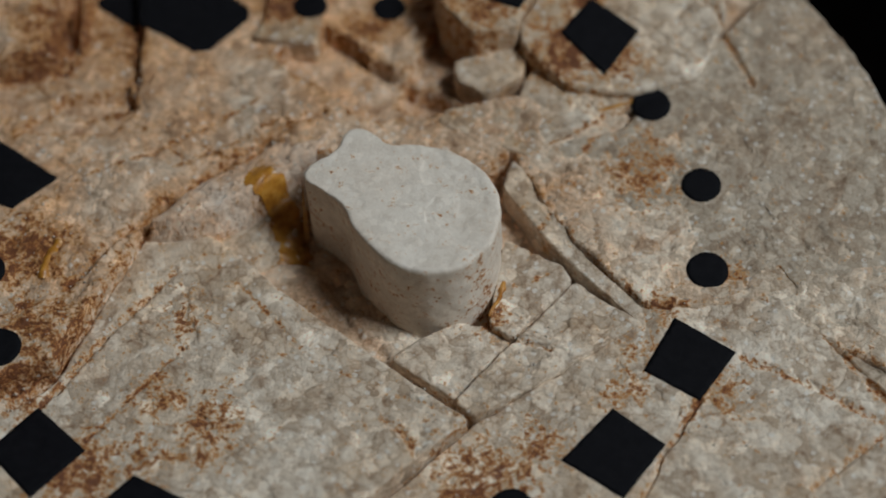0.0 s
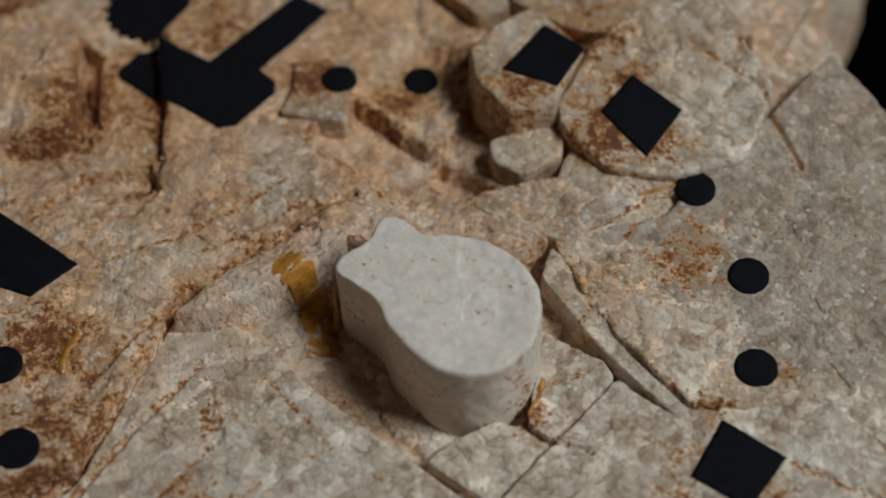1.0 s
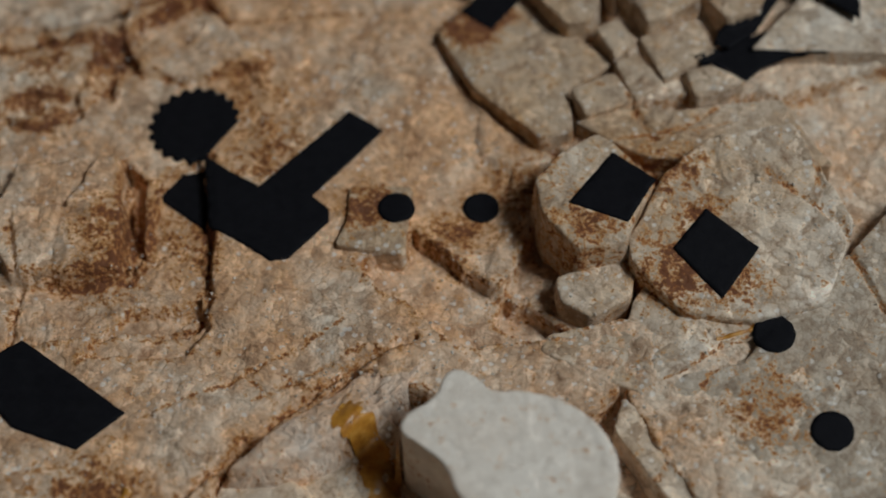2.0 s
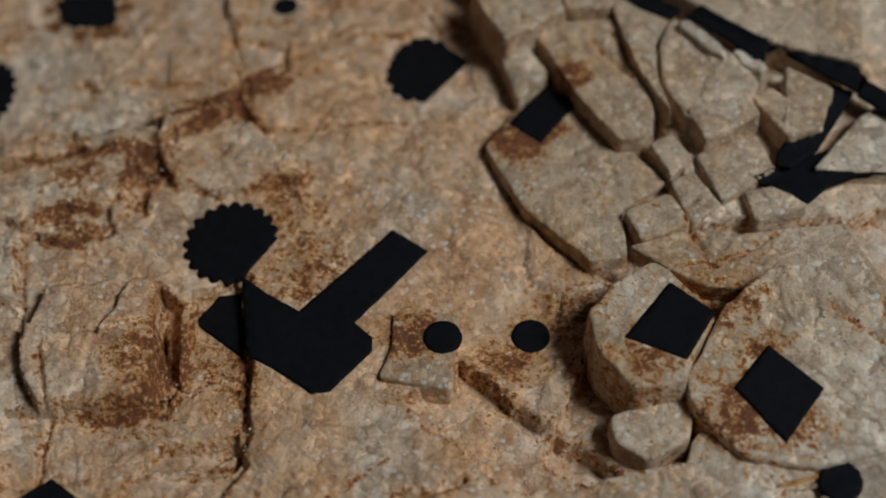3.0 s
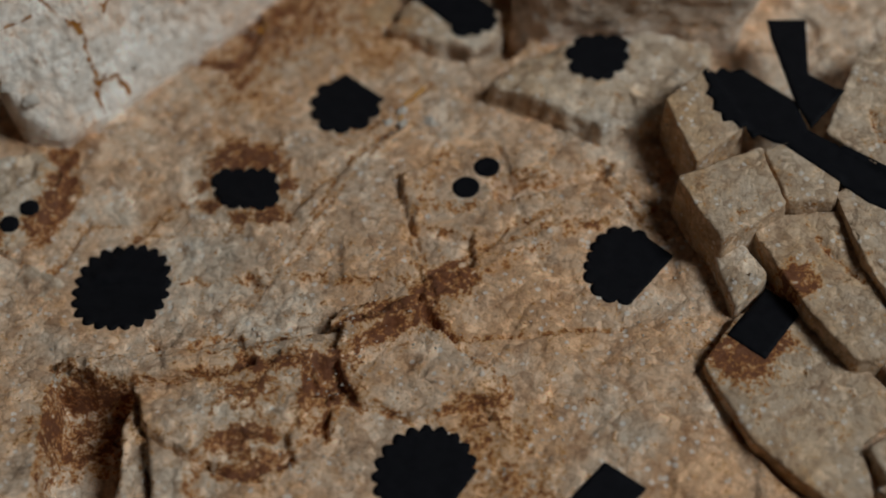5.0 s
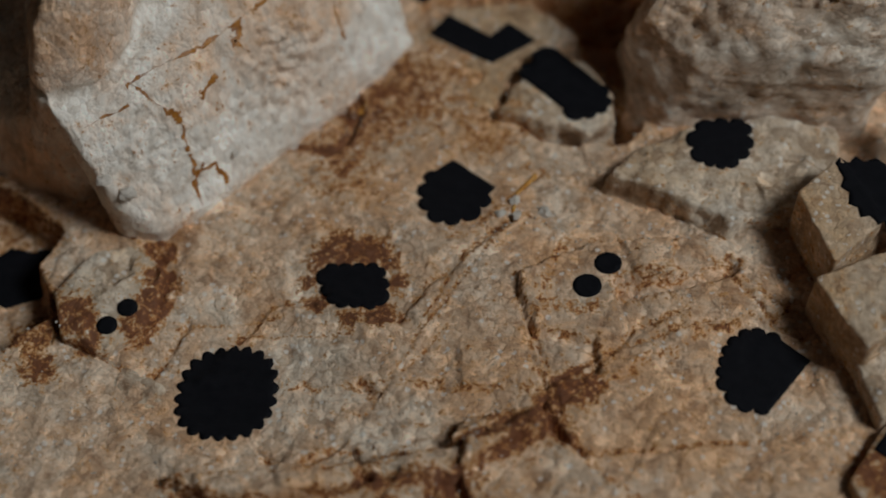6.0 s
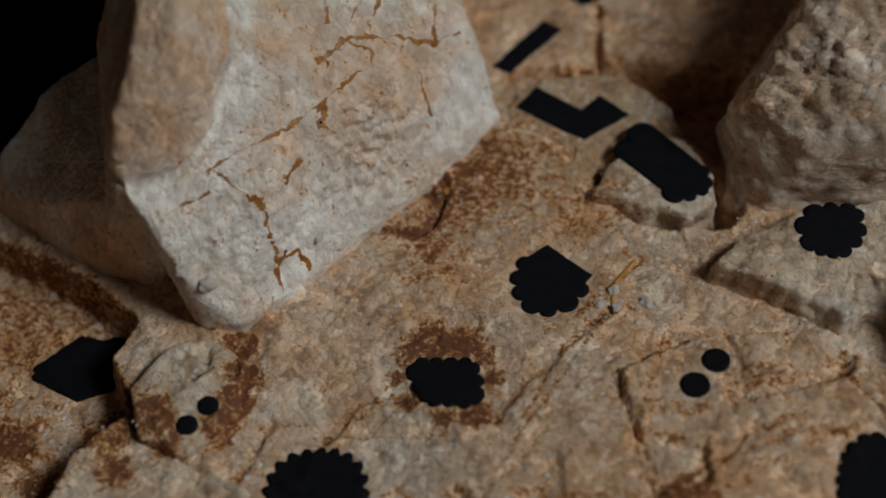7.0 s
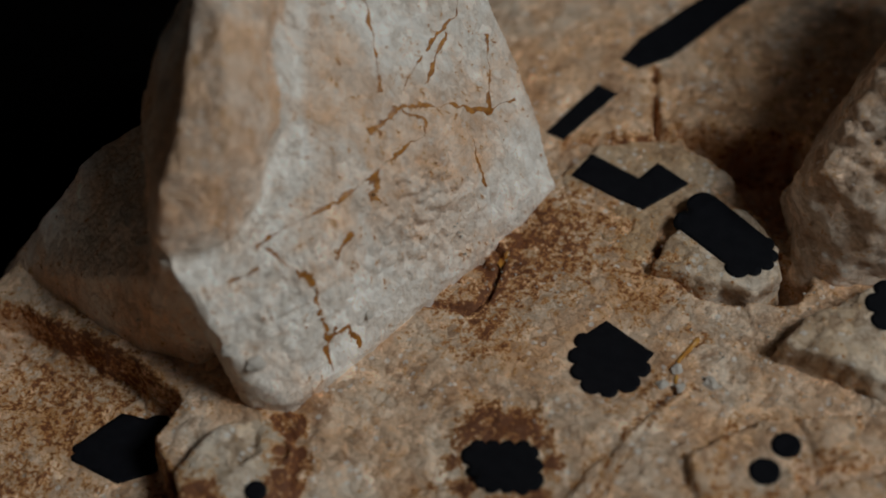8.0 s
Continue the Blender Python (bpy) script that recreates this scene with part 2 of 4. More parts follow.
SMOOTH_STONE = stone_material("smooth_stone", pale=(0.83, 0.755, 0.665), warm=(0.73, 0.63, 0.53), grain=0.6, extra_warm=-0.25, relief=0.22, mottle=0.3)
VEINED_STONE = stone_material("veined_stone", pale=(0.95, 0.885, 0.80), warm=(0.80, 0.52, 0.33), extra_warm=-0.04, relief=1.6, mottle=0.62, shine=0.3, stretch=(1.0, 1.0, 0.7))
LAYERED_STONE = stone_material("layered_stone", pale=(0.82, 0.74, 0.64), warm=(0.56, 0.37, 0.24), extra_warm=-0.12, stretch=(0.8, 0.8, 1.3), relief=0.7)


def paper_material():
    mat, tree, bsdf = node_material("black_paper")
    geo = tree.nodes.new("ShaderNodeNewGeometry")
    n = texture(tree, "ShaderNodeTexNoise", 240, 8, 0.7, geo.outputs["Position"]).outputs[0]
    f = texture(tree, "ShaderNodeTexNoise", 1800, 3, 0.6, geo.outputs["Position"]).outputs[0]
    link(tree, ramp(tree, n, [(0.3, (0.0032, 0.0034, 0.0050)), (0.7, (0.0075, 0.0075, 0.0098))]), bsdf.inputs["Base Color"])
    bsdf.inputs["Roughness"].default_value = 0.75
    bsdf.inputs["Specular IOR Level"].default_value = 0.12
    bump = tree.nodes.new("ShaderNodeBump")
    bump.inputs["Strength"].default_value, bump.inputs["Distance"].default_value = 0.5, 0.0006
    link(tree, maths(tree, "ADD", n, maths(tree, "MULTIPLY", f, 0.4)), bump.inputs["Height"])
    link(tree, bump.outputs[0], bsdf.inputs["Normal"])
    return mat


BLACK_PAPER = paper_material()


def plain_material(name, a, b, rough, scale, gloss=0.4):
    mat, tree, bsdf = node_material(name)
    geo = tree.nodes.new("ShaderNodeNewGeometry")
    n = texture(tree, "ShaderNodeTexNoise", scale, 6, 0.6, geo.outputs["Position"]).outputs[0]
    link(tree, ramp(tree, n, [(0.3, a), (0.7, b)]), bsdf.inputs["Base Color"])
    bsdf.inputs["Roughness"].default_value, bsdf.inputs["Specular IOR Level"].default_value = rough, gloss
    return mat


DARK_CLOTH = plain_material("dark_cloth", (0.0007, 0.0006, 0.0006), (0.0016, 0.0013, 0.0011), 1.0, 30, 0.0)
DARK_PLASTER = plain_material("dark_plaster", (0.040, 0.036, 0.032), (0.060, 0.054, 0.048), 0.9, 3, 0.2)


def glue_material():
    mat, tree, bsdf = node_material("yellow_glue")
    geo = tree.nodes.new("ShaderNodeNewGeometry")
    n = texture(tree, "ShaderNodeTexNoise", 300, 6, 0.6, geo.outputs["Position"]).outputs[0]
    link(tree, ramp(tree, n, [(0.3, (0.32, 0.115, 0.015)), (0.55, (0.52, 0.23, 0.032)), (0.75, (0.64, 0.37, 0.10))]), bsdf.inputs["Base Color"])
    bsdf.inputs["Roughness"].default_value = 0.38
    return mat


YELLOW_GLUE = glue_material()
CHALK = plain_material("chalk", (0.42, 0.35, 0.28), (0.66, 0.60, 0.53), 0.8, 300)
GOLD_VEIN = plain_material("gold_vein", (0.17, 0.055, 0.008), (0.50, 0.20, 0.025), 0.5, 420)

def disc(x, y, r, n=36, ry=None):
    return [(x + r * math.cos(2 * math.pi * i / n), y + (ry or r) * math.sin(2 * math.pi * i / n)) for i in range(n)]


def scallops(x, y, rx, ry, lobes, turn=0.0, square=2.0, amp=0.09):
    """A pinked outline: round lobes along an oval or a rounded rectangle."""
    out = []
    for i in range(lobes * 8):
        a = 2 * math.pi * i / (lobes * 8)
        c, s = math.cos(a), math.sin(a)
        k = (abs(c) ** square + abs(s) ** square) ** (-1 / square) * (1 - amp + amp * 1.5 * abs(math.sin(a * lobes / 2)))
        px, py = rx * k * c, ry * k * s
        out.append((x + px * math.cos(turn) - py * math.sin(turn), y + px * math.sin(turn) + py * math.cos(turn)))
    return out


def clipped(poly, p, q):
    """The part of an outline to the left of the line from p to q."""
    out = []
    side = lambda v: (q[0] - p[0]) * (v[1] - p[1]) - (q[1] - p[1]) * (v[0] - p[0])
    for a, b in zip(poly, poly[1:] + poly[:1]):
        sa, sb = side(a), side(b)
        if sa >= 0:
            out.append(a)
        if sa * sb < 0:
            k = sa / (sa - sb)
            out.append((a[0] + k * (b[0] - a[0]), a[1] + k * (b[1] - a[1])))
    return out


def pinked(corners):
    """An outline whose edges carry round lobes: corners as x, y and the number of lobes on the edge that follows."""
    out = []
    for (ax, ay, lobes), (bx, by, _) in zip(corners, corners[1:] + corners[:1]):
        if not lobes:
            out.append((ax, ay))
            continue
        dx, dy = (bx - ax) / lobes, (by - ay) / lobes
        turn = 1 if sum(p[0] * q[1] - q[0] * p[1] for p, q in zip(corners, corners[1:] + corners[:1])) > 0 else -1
        for k in range(lobes):
            cx, cy = ax + dx * (k + 0.5), ay + dy * (k + 0.5)
            for i in range(7):
                u, h = -math.cos(math.pi * i / 7), 0.85 * math.sin(math.pi * i / 7)
                out.append((cx + dx / 2 * u + turn * dy / 2 * h, cy + dy / 2 * u - turn * dx / 2 * h))
    return out


DIAMONDS, DOTS, PINKED, STRIPS = "black diamonds", "black dots", "black scalloped patches", "black strips"
# black papers: name, label, outline in mm, group, and how they lie
PAPERS = []


def paper(name, label, outline, group, **lie):
    PAPERS.append((name, label, outline, group, lie))


for outline in ([(157, 123), (178, 112), (167, 93), (148, 102)], [(139, 87), (157, 76), (145, 56), (124, 67)], [(-49, 63), (-29, 49), (-42, 30), (-61, 45)], [(-11, 42), (11, 34), (0, 18), (-22, 27)],
                [(83, 271), (99, 261), (91, 241), (70, 247)], [(117, 252), (136, 240), (125, 220), (107, 236)]):
    paper("black_diamond", "black paper diamond glued flat on the stone", outline, DIAMONDS)
paper("black_diamond", "large black diamond with scuffed white scratches", [(-123, 160), (-108, 176), (-66, 153), (-78, 137), (-101, 142)], DIAMONDS)
paper("black_rectangle", "small black paper rectangle glued beside a rust smudge", [(31, 362), (43, 354), (32, 333), (19, 341)], DIAMONDS, stiff=0.3)
for x, y, r in ((143, 211, 7.1), (163, 178, 7.0), (167, 143.3, 7.2), (9, 246.5, 6.6), (38, 256.5, 6.6), (-65.8, 79.9, 7.5), (-80, 109.5, 7.2), (109.9, 47.9, 7.5)):
    paper("black_dot", "round black paper dot on the stone", disc(x, y, r), DOTS, step=2.0, stiff=0.3)
for x, y, r in ((-71, 403.5, 4.7), (-77, 393, 4.9), (-232, 363.3, 3.6), (-237, 355.3, 3.6)):
    paper("black_dot", "small round black dot, one of a pair", disc(x, y, r), DOTS, step=2.0, stiff=0.3)
for name, label, outline in (
    ("scalloped_disc", "large black disc with scalloped edge", scallops(*(-191.8, 338.8), 16.8, 18.3, 22, 0.1, 2.5, 0.085)),
    ("scalloped_disc", "black scalloped disc cut straight on one side", clipped(scallops(*(-72.0, 276.9), 16.6, 17.8, 20, 0.0, 2.0, 0.085), (-64.9, 261.2), (-55.4, 281.7))),
    ("scalloped_disc", "black patch with scalloped edge and one sharp corner", pinked([(-1, 375, 0), (-11, 381.5, 2), (-21, 384, 2), (-28, 377, 3), (-30, 364, 2), (-24, 354, 2), (-13, 354, 0)])),
    ("scalloped_patch", "black scalloped oblong ringed with brown rust", pinked([(-169, 392, 4), (-150, 394, 2), (-146, 385, 1), (-148, 378, 3), (-162, 377, 2), (-168, 385, 1)])),
    ("scalloped_patch", "black scalloped square with a plain sharp corner", pinked([(-132, 446, 0), (-115, 435, 0), (-117, 431, 1), (-119, 425, 1), (-125, 419, 1), (-131, 417, 1), (-137, 421, 1), (-140, 427, 1), (-140, 434, 1), (-138, 440, 0)])),
    ("scalloped_patch", "small black cross-like patch with scalloped edges", pinked([(-46, 462, 1), (-40, 467, 2), (-29, 468, 2), (-27, 456, 2), (-34, 447, 2), (-42, 448, 1), (-46, 454, 1)])),
    ("scalloped_patch", "black lozenge with scalloped upper edge on lower stone", pinked([(-290, 396, 0), (-281, 395, 1), (-268, 384, 0), (-267, 378, 0), (-283, 369, 0), (-300, 375, 2), (-301, 382, 0)])),
    ("scalloped_patch", "black rectangle with scalloped sides on a broken stone", pinked([(-101, 501, 0), (-82, 485, 2), (-79, 475, 2), (-87, 469, 1), (-95, 472, 0), (-111, 484, 1), (-109, 493, 1)])),
):
    paper(name, label, outline, PINKED, step=1.2, stiff=1.5)
paper("black_dot", "tiny black spot on a pale slab", disc(104, 417, 1.3, 12), DOTS, step=1.0, stiff=0.3)
paper("black_arrow", "black paper shape of a bar meeting a broad angle", [(-65, 263), (-55, 257), (-42, 251), (-16, 290), (-2, 283), (-22, 249), (-15, 244), (-14, 239), (-25, 221), (-31, 219), (-46, 227), (-56, 231)], STRIPS)
paper("black_arrow", "black paper corner split from its neighbour by a groove", [(-78, 244), (-72, 256), (-64, 259), (-60, 245), (-58, 232), (-68, 238)], STRIPS)
paper("black_strip", "angled black strip with an elbow", [(-152, 507), (-146, 518), (-128, 509), (-122, 517), (-110, 509), (-125, 495), (-133, 498)], STRIPS)
paper("black_strip", "short black strip on the stone behind", [(-164, 528), (-148, 553), (-140, 549), (-157, 525)], STRIPS)
paper("black_strip", "long black strip on the stone behind", [(-141, 567), (-135, 579), (-110, 607), (-91, 609), (-122, 570), (-134, 563)], STRIPS)
paper("black_band", "broad black band with a scalloped end", [(2, 443), (4, 447), (7, 446), (9, 449), (12, 447), (16, 449), (36, 436), (41, 423), (72, 407), (69, 400), (76, 397), (78, 395), (74, 389), (63, 393), (30, 416), (24, 419), (22, 417), (19, 421), (17, 419), (14, 422), (11, 421), (10, 425), (7, 426), (7, 431), (4, 433), (5, 437)], STRIPS, level=24.5, sag=3.0)
paper("black_band", "black band branching from a broad scalloped one", [(26, 465), (24, 474), (38, 476), (40, 449), (53, 442), (42, 424), (36, 435)], STRIPS, level=24.2, sag=2.0)
paper("black_band", "scuffed shiny black band with torn edge", [(80, 393), (88, 401), (100, 397), (110, 391), (112, 383), (110, 373), (106, 373), (97, 382), (89, 387)], STRIPS, level=22.5, sag=1.5)
paper("black_band", "shiny black band along the split blocks", [(108, 389), (126, 391), (148, 372), (145, 364), (131, 372), (116, 381), (108, 380)], STRIPS, level=21, sag=2.0)
paper("black_band", "black band running on along the blocks", [(146, 372), (169, 357), (169, 346), (144, 363)], STRIPS, level=20.5, sag=1.5)
paper("black_band", "short glossy black band joining two others", [(135, 370), (144, 367), (131, 337), (122, 328), (116, 329), (117, 336), (123, 343)], STRIPS, level=17.5, sag=1.5)
paper("black_band", "curved broad black band on a low slab", [(109, 323), (123, 333), (140, 344), (170, 349), (170, 333), (145, 329), (135, 323), (128, 314)], STRIPS, level=14.5, sag=1.5)


def calm(x, y):
    """1 under and close round a glued paper, where the stone was smoothed, else 0."""
    mask = np.zeros(x.shape)
    for _, _, outline, _, _ in PAPERS:
        xs, ys = [p[0] for p in outline], [p[1] for p in outline]
        near = (x > min(xs) - 6) & (x < max(xs) + 6) & (y > min(ys) - 6) & (y < max(ys) + 6)
        if near.any():
            mask[near] = np.maximum(mask[near], smooth(-5, -1, poly_distance(x[near], y[near], outline)))
    return mask


def ground(x, y):
    """The bed's height in mm without its fine relief."""
    u, v = np.clip(x, -270, 190) / 1000, (np.clip(y, 60, 480) - 280) / 1000
    z = Q0 + Q1 * u + Q2 * v + Q3 * u * u + Q4 * u * v + Q5 * v * v
    for cx, cy, r, h in HUMPS:
        z = z + h * np.exp(-((x - cx) ** 2 + (y - cy) ** 2) / (r * r))
    return z


Q0, Q1, Q2, Q3, Q4, Q5 = 4.2, -9.7, -0.3, -64.6, 138.8, -76.1
HUMPS = [(38, 255, 26, -6), (-194, 342, 45, -7), (24, 190, 22, 3), (-148, 486, 22, 4)]
OUTLINE = [(-420, -20), (260, -20), (240, 140), (228, 211), (211, 248), (195, 280), (186, 330), (200, 380), (210, 470), (120, 560), (90, 680), (-230, 690), (-295, 560), (-318, 480), (-345, 436), (-420, 425)]
# steps of the bed: outline, rise in mm, width of the slope
STEPS = [
    ([(-27, 149), (-18, 153), (5, 178), (19, 176), (41, 171), (86, 174), (94, 185), (117, 151), (148, 124), (185, 132), (234, 106), (232, 25), (-69, -12), (-91, 55), (-47, 78)], -14, 2.0),
    ([(15, 241), (28, 232), (46, 222), (64, 215), (78, 204), (39, 193), (14, 210), (-4, 224), (15, 230)], -8, 1.2),
    ([(49, 210), (54, 234), (60, 248), (93, 251), (100, 231), (94, 213), (66, 202)], -8, 1.5),
    ([(-130, 247), (-92, 254), (-84, 226), (-79, 206), (-104, 200), (-119, 199), (-132, 220)], 6.0, 1.0),
    ([(-93, 255), (-83, 247), (-76, 217), (-79, 206), (-83, 206), (-85, 228)], -7, 1.5),
    ([(-133, 197), (-118, 199), (-79, 206), (-76, 215), (-77, 252), (-65, 264), (-54, 218), (-50, 197), (-60, 189), (-89, 179), (-124, 169)], -4.5, 1.3),
    ([(-74, 194), (-52, 199), (-47, 191), (-52, 179), (-87, 171), (-84, 181)], -3.5, 2.0),
    ([(-201, 295), (-175, 296), (-174, 276), (-170, 254), (-171, 237), (-191, 231)], -18, 4.0),
    ([(-174, 293), (-117, 313), (-106, 298), (-115, 279), (-128, 268), (-148, 270), (-164, 278)], 6.0, 1.2),
    ([(-147, 269), (-128, 267), (-114, 275), (-118, 283), (-137, 280)], -4, 2.0),
    ([(-165, 278), (-148, 268), (-139, 240), (-152, 238)], 5.0, 1.0),
    ([(-203, 302), (-165, 311), (-144, 315), (-114, 324), (-110, 335), (-87, 340), (-82, 334), (-111, 313), (-140, 306), (-181, 296)], 6.0, 1.2),
    ([(-108, 325), (-85, 338), (-70, 326), (-50, 310), (-79, 297), (-98, 299), (-109, 313)], 4.0, 1.2),
    ([(-115, 305), (-107, 302), (-105, 286), (-113, 287)], -5, 2.0),
    ([(-100, 396), (-77, 414), (-50, 418), (-48, 402), (-68, 397), (-68, 386), (-97, 382)], 3.2, 1.2),
    ([(-69, 398), (-50, 402), (-28, 412), (-27, 406), (-66, 387)], -3.5, 0.9),
    ([(-94, 383), (-69, 386), (-27, 404), (-7, 393), (-35, 382), (-70, 355), (-85, 350), (-93, 369)], 2.6, 1.2),
    ([(-94, 374), (-72, 372), (-69, 359), (-83, 353)], -3.0, 2.0),
    ([(-203, 342), (-184, 374), (-162, 382), (-138, 369), (-131, 387), (-103, 422), (-87, 416), (-96, 371), (-87, 352)], 1.6, 1.2),
    ([(-349, 424), (-332, 424), (-290, 409), (-267, 394), (-271, 381), (-260, 360), (-274, 341), (-277, 321), (-333, 313)], -15, 3.0),
    ([(-103, 482), (-120, 482), (-103, 462), (-70, 462), (-67, 473), (-79, 485)], -16, 4.0),
    ([(46, 410), (64, 376), (78, 339), (92, 304), (143, 314), (183, 334), (186, 460), (52, 443)], 7, 2.0),
    ([(-118, 536), (-71, 539), (-65, 504), (-76, 492), (-96, 517), (-111, 526)], -22, 3.0),
]
# cracks and engraved lines: line, width, depth in mm
CRACKS = [
    ([(-197, 447), (-177, 446), (-172, 455), (-171, 469), (-178, 480)], 1.3, 2.2),
    ([(24, 194), (3, 179), (-16, 158), (-33, 138), (-50, 108)], 1.6, 3.0), ([(-63, 263), (-56, 234), (-53, 216), (-49, 199), (-52, 191), (-66, 186)], 1.8, 3.5),
    ([(-92, 254), (-80, 206)], 1.6, 3.5), ([(-125, 221), (-116, 199), (-113, 172)], 1.2, 2.5), ([(-147, 266), (-137, 238), (-132, 220)], 0.9, 2),
    ([(-31, 172), (-1, 199)], 0.7, 0.8), ([(-25, 164), (7, 189)], 0.7, 0.8), ([(-25, 180), (-9, 170)], 0.6, 0.8), ([(-31, 173), (-18, 164)], 0.6, 0.8), ([(-60, 152), (-31, 172)], 0.6, 0.6),
    ([(-55, 188), (-41, 180)], 0.7, 1.0), ([(-86, 340), (-79, 332), (-71, 328)], 2.0, 3.5), ([(-71, 328), (-46, 334), (-19, 341)], 0.9, 1.2), ([(-82, 336), (-112, 324), (-141, 314), (-145, 321)], 1.2, 2.5),
    ([(-140, 310), (-136, 309)], 1.6, 3), ([(-174, 315), (-152, 310), (-144, 316)], 1.0, 2.0), ([(-68, 325), (-52, 310)], 0.5, 0.7), ([(-94, 375), (-84, 353), (-80, 341)], 1.3, 1.6), ([(-81, 344), (-59, 378), (-42, 388)], 0.9, 1.2),
    ([(-165, 279), (-153, 242)], 1.3, 2.5), ([(-148, 266), (-140, 242)], 1.0, 2.0), ([(-176, 278), (-166, 240)], 1.2, 2.0), ([(-148, 347), (-140, 343)], 1.6, 2.5), ([(-140, 343), (-122, 371)], 0.5, 0.7), ([(-18, 350), (-15, 342)], 0.7, 1.2),
    ([(-30, 413), (-28, 402), (-13, 387), (-4, 383)], 1.2, 2.0), ([(-98, 383), (-85, 350), (-87, 339)], 1.2, 1.8), ([(-85, 352), (-66, 369), (-33, 385)], 0.8, 1.0), ([(-143, 335), (-124, 383), (-113, 409)], 0.6, 0.8),
    ([(-86, 344), (-77, 332)], 1.8, 3.0), ([(-219, 340), (-212, 364)], 1.4, 2.2), ([(-237, 346), (-217, 338)], 0.8, 1.4), ([(-148, 324), (-159, 314)], 1.8, 2.5), ([(-109, 430), (-99, 445)], 0.9, 1.0), ([(-132, 368), (-124, 393)], 0.5, 0.7),
    ([(-200, 446), (-178, 445)], 1.2, 2.0), ([(-184, 474), (-175, 464)], 1.1, 1.8), ([(-170, 471), (-173, 450)], 0.9, 1.5), ([(-128, 563), (-124, 530)], 2.0, 4.0), ([(-156, 524), (-113, 532), (-71, 531)], 2.2, 4.0),
    ([(25, 310), (40, 294), (63, 282)], 2.0, 3.0), ([(-217, 361), (-180, 371)], 0.6, 0.7), ([(-197, 361), (-155, 365)], 0.4, 0.5),
]
STEP = 0.9
gx, gy = np.meshgrid(np.arange(-420, 262, STEP), np.arange(-20, 692, STEP))
bed_z = ground(gx, gy)
jag_x, jag_y = gx + 2.2 * fbm(gx, gy, 9, 4, 31), gy + 2.2 * fbm(gx, gy, 9, 4, 47)
dirt_shade = np.zeros(gx.shape)
for outline, rise, slope in STEPS:
    xs, ys = [p[0] for p in outline], [p[1] for p in outline]
    near = (gx > min(xs) - 9) & (gx < max(xs) + 9) & (gy > min(ys) - 9) & (gy < max(ys) + 9)
    dist = poly_distance(jag_x[near], jag_y[near], outline)
    # brown along step edges: some rust, plus the steps' shadow lines painted in
    dirt_shade[near] = np.maximum(dirt_shade[near], 0.42 * (1 - smooth(0.6, 3.2, np.abs(dist + 0.8))))
    bed_z[near] += rise * smooth(-slope / 2, slope / 2, dist)
for line, width, depth in CRACKS:
    xs, ys = [p[0] for p in line], [p[1] for p in line]
    near = (gx > min(xs) - 6) & (gx < max(xs) + 6) & (gy > min(ys) - 6) & (gy < max(ys) + 6)
    d = line_distance(gx[near] + 0.9 * fbm(gx[near], gy[near], 6, 3, 71), gy[near] + 0.9 * fbm(gx[near], gy[near], 6, 3, 83), line)
    dirt_shade[near] = np.maximum(dirt_shade[near], 0.5 * (1 - smooth(0.4 * width, 2.6 * width, d)))
    bed_z[near] -= 1.35 * depth * (1 - smooth(0.25 * width, width, d)) * (0.75 + 0.5 * fbm(gx[near], gy[near], 12, 2, 7))
still = 1 - 0.9 * calm(gx, gy)
# angular broken fields with their own tilt, and joints between some of them
for size, rise, seed in ((46, 0.8, 101), (17, 0.3, 151)):
    (ra, rb, rc), ox, oy, border = cells(gx + 5 * fbm(gx, gy, 30, 4, seed), gy + 5 * fbm(gx, gy, 30, 4, seed + 9), size, seed)
    bed_z += still * (rise * ra + 0.03 * (rb * ox + rc * oy))
    bed_z -= still * 0.45 * (1 - smooth(0.2, 1.1, border)) * smooth(-0.05, 0.25, fbm(gx, gy, 40, 2, seed + 20))
# undulation, broken flakes and pits
bed_z += 1.0 * fbm(gx, gy, 45, 3, 1) + still * 0.8 * fbm(gx, gy, 9, 4, 2, 0.62)
flake = fbm(gx, gy, 26, 4, 3)
bed_z += still * (0.7 * smooth(0.0, 0.05, flake) + 0.6 * smooth(0.22, 0.26, flake) - 0.6 * smooth(0.12, 0.17, fbm(gx, gy, 17, 4, 4)))
bench = smooth(-6, 6, poly_distance(jag_x, jag_y, [(-205, 235), (-205, 300), (-150, 312), (-110, 322), (-85, 335), (-72, 325), (-98, 296), (-96, 258), (-130, 225)]))
bed_z += bench * still * 2.0 * fbm(gx * 0.3 - gy * 0.05, gy * 1.5 - gx * 0.35, 9, 4, 77, 0.6)
pit = fbm(gx, gy, 3.2, 2, 9)
bed_z -= still * 0.8 * smooth(0.5, 0.75, pit)
edge = poly_distance(gx + 5 * fbm(gx, gy, 30, 4, 61), gy + 5 * fbm(gx, gy, 30, 4, 62), OUTLINE)
bed_z -= 95 * (1 - smooth(-16, 2, edge))
rows_n, cols_n = gx.shape
idx = np.arange(rows_n * cols_n).reshape(rows_n, cols_n)
quads = np.stack([idx[:-1, :-1], idx[:-1, 1:], idx[1:, 1:], idx[1:, :-1]], -1).reshape(-1, 4)
keep = (edge > -24).ravel()[quads].any(1)
quads = quads[keep]
bed_mesh = bpy.data.meshes.new("stone_bed")
bed_mesh.vertices.add(gx.size)
bed_mesh.vertices.foreach_set("co", (np.stack([gx, gy, bed_z], -1) * MM).ravel().astype(np.float32))
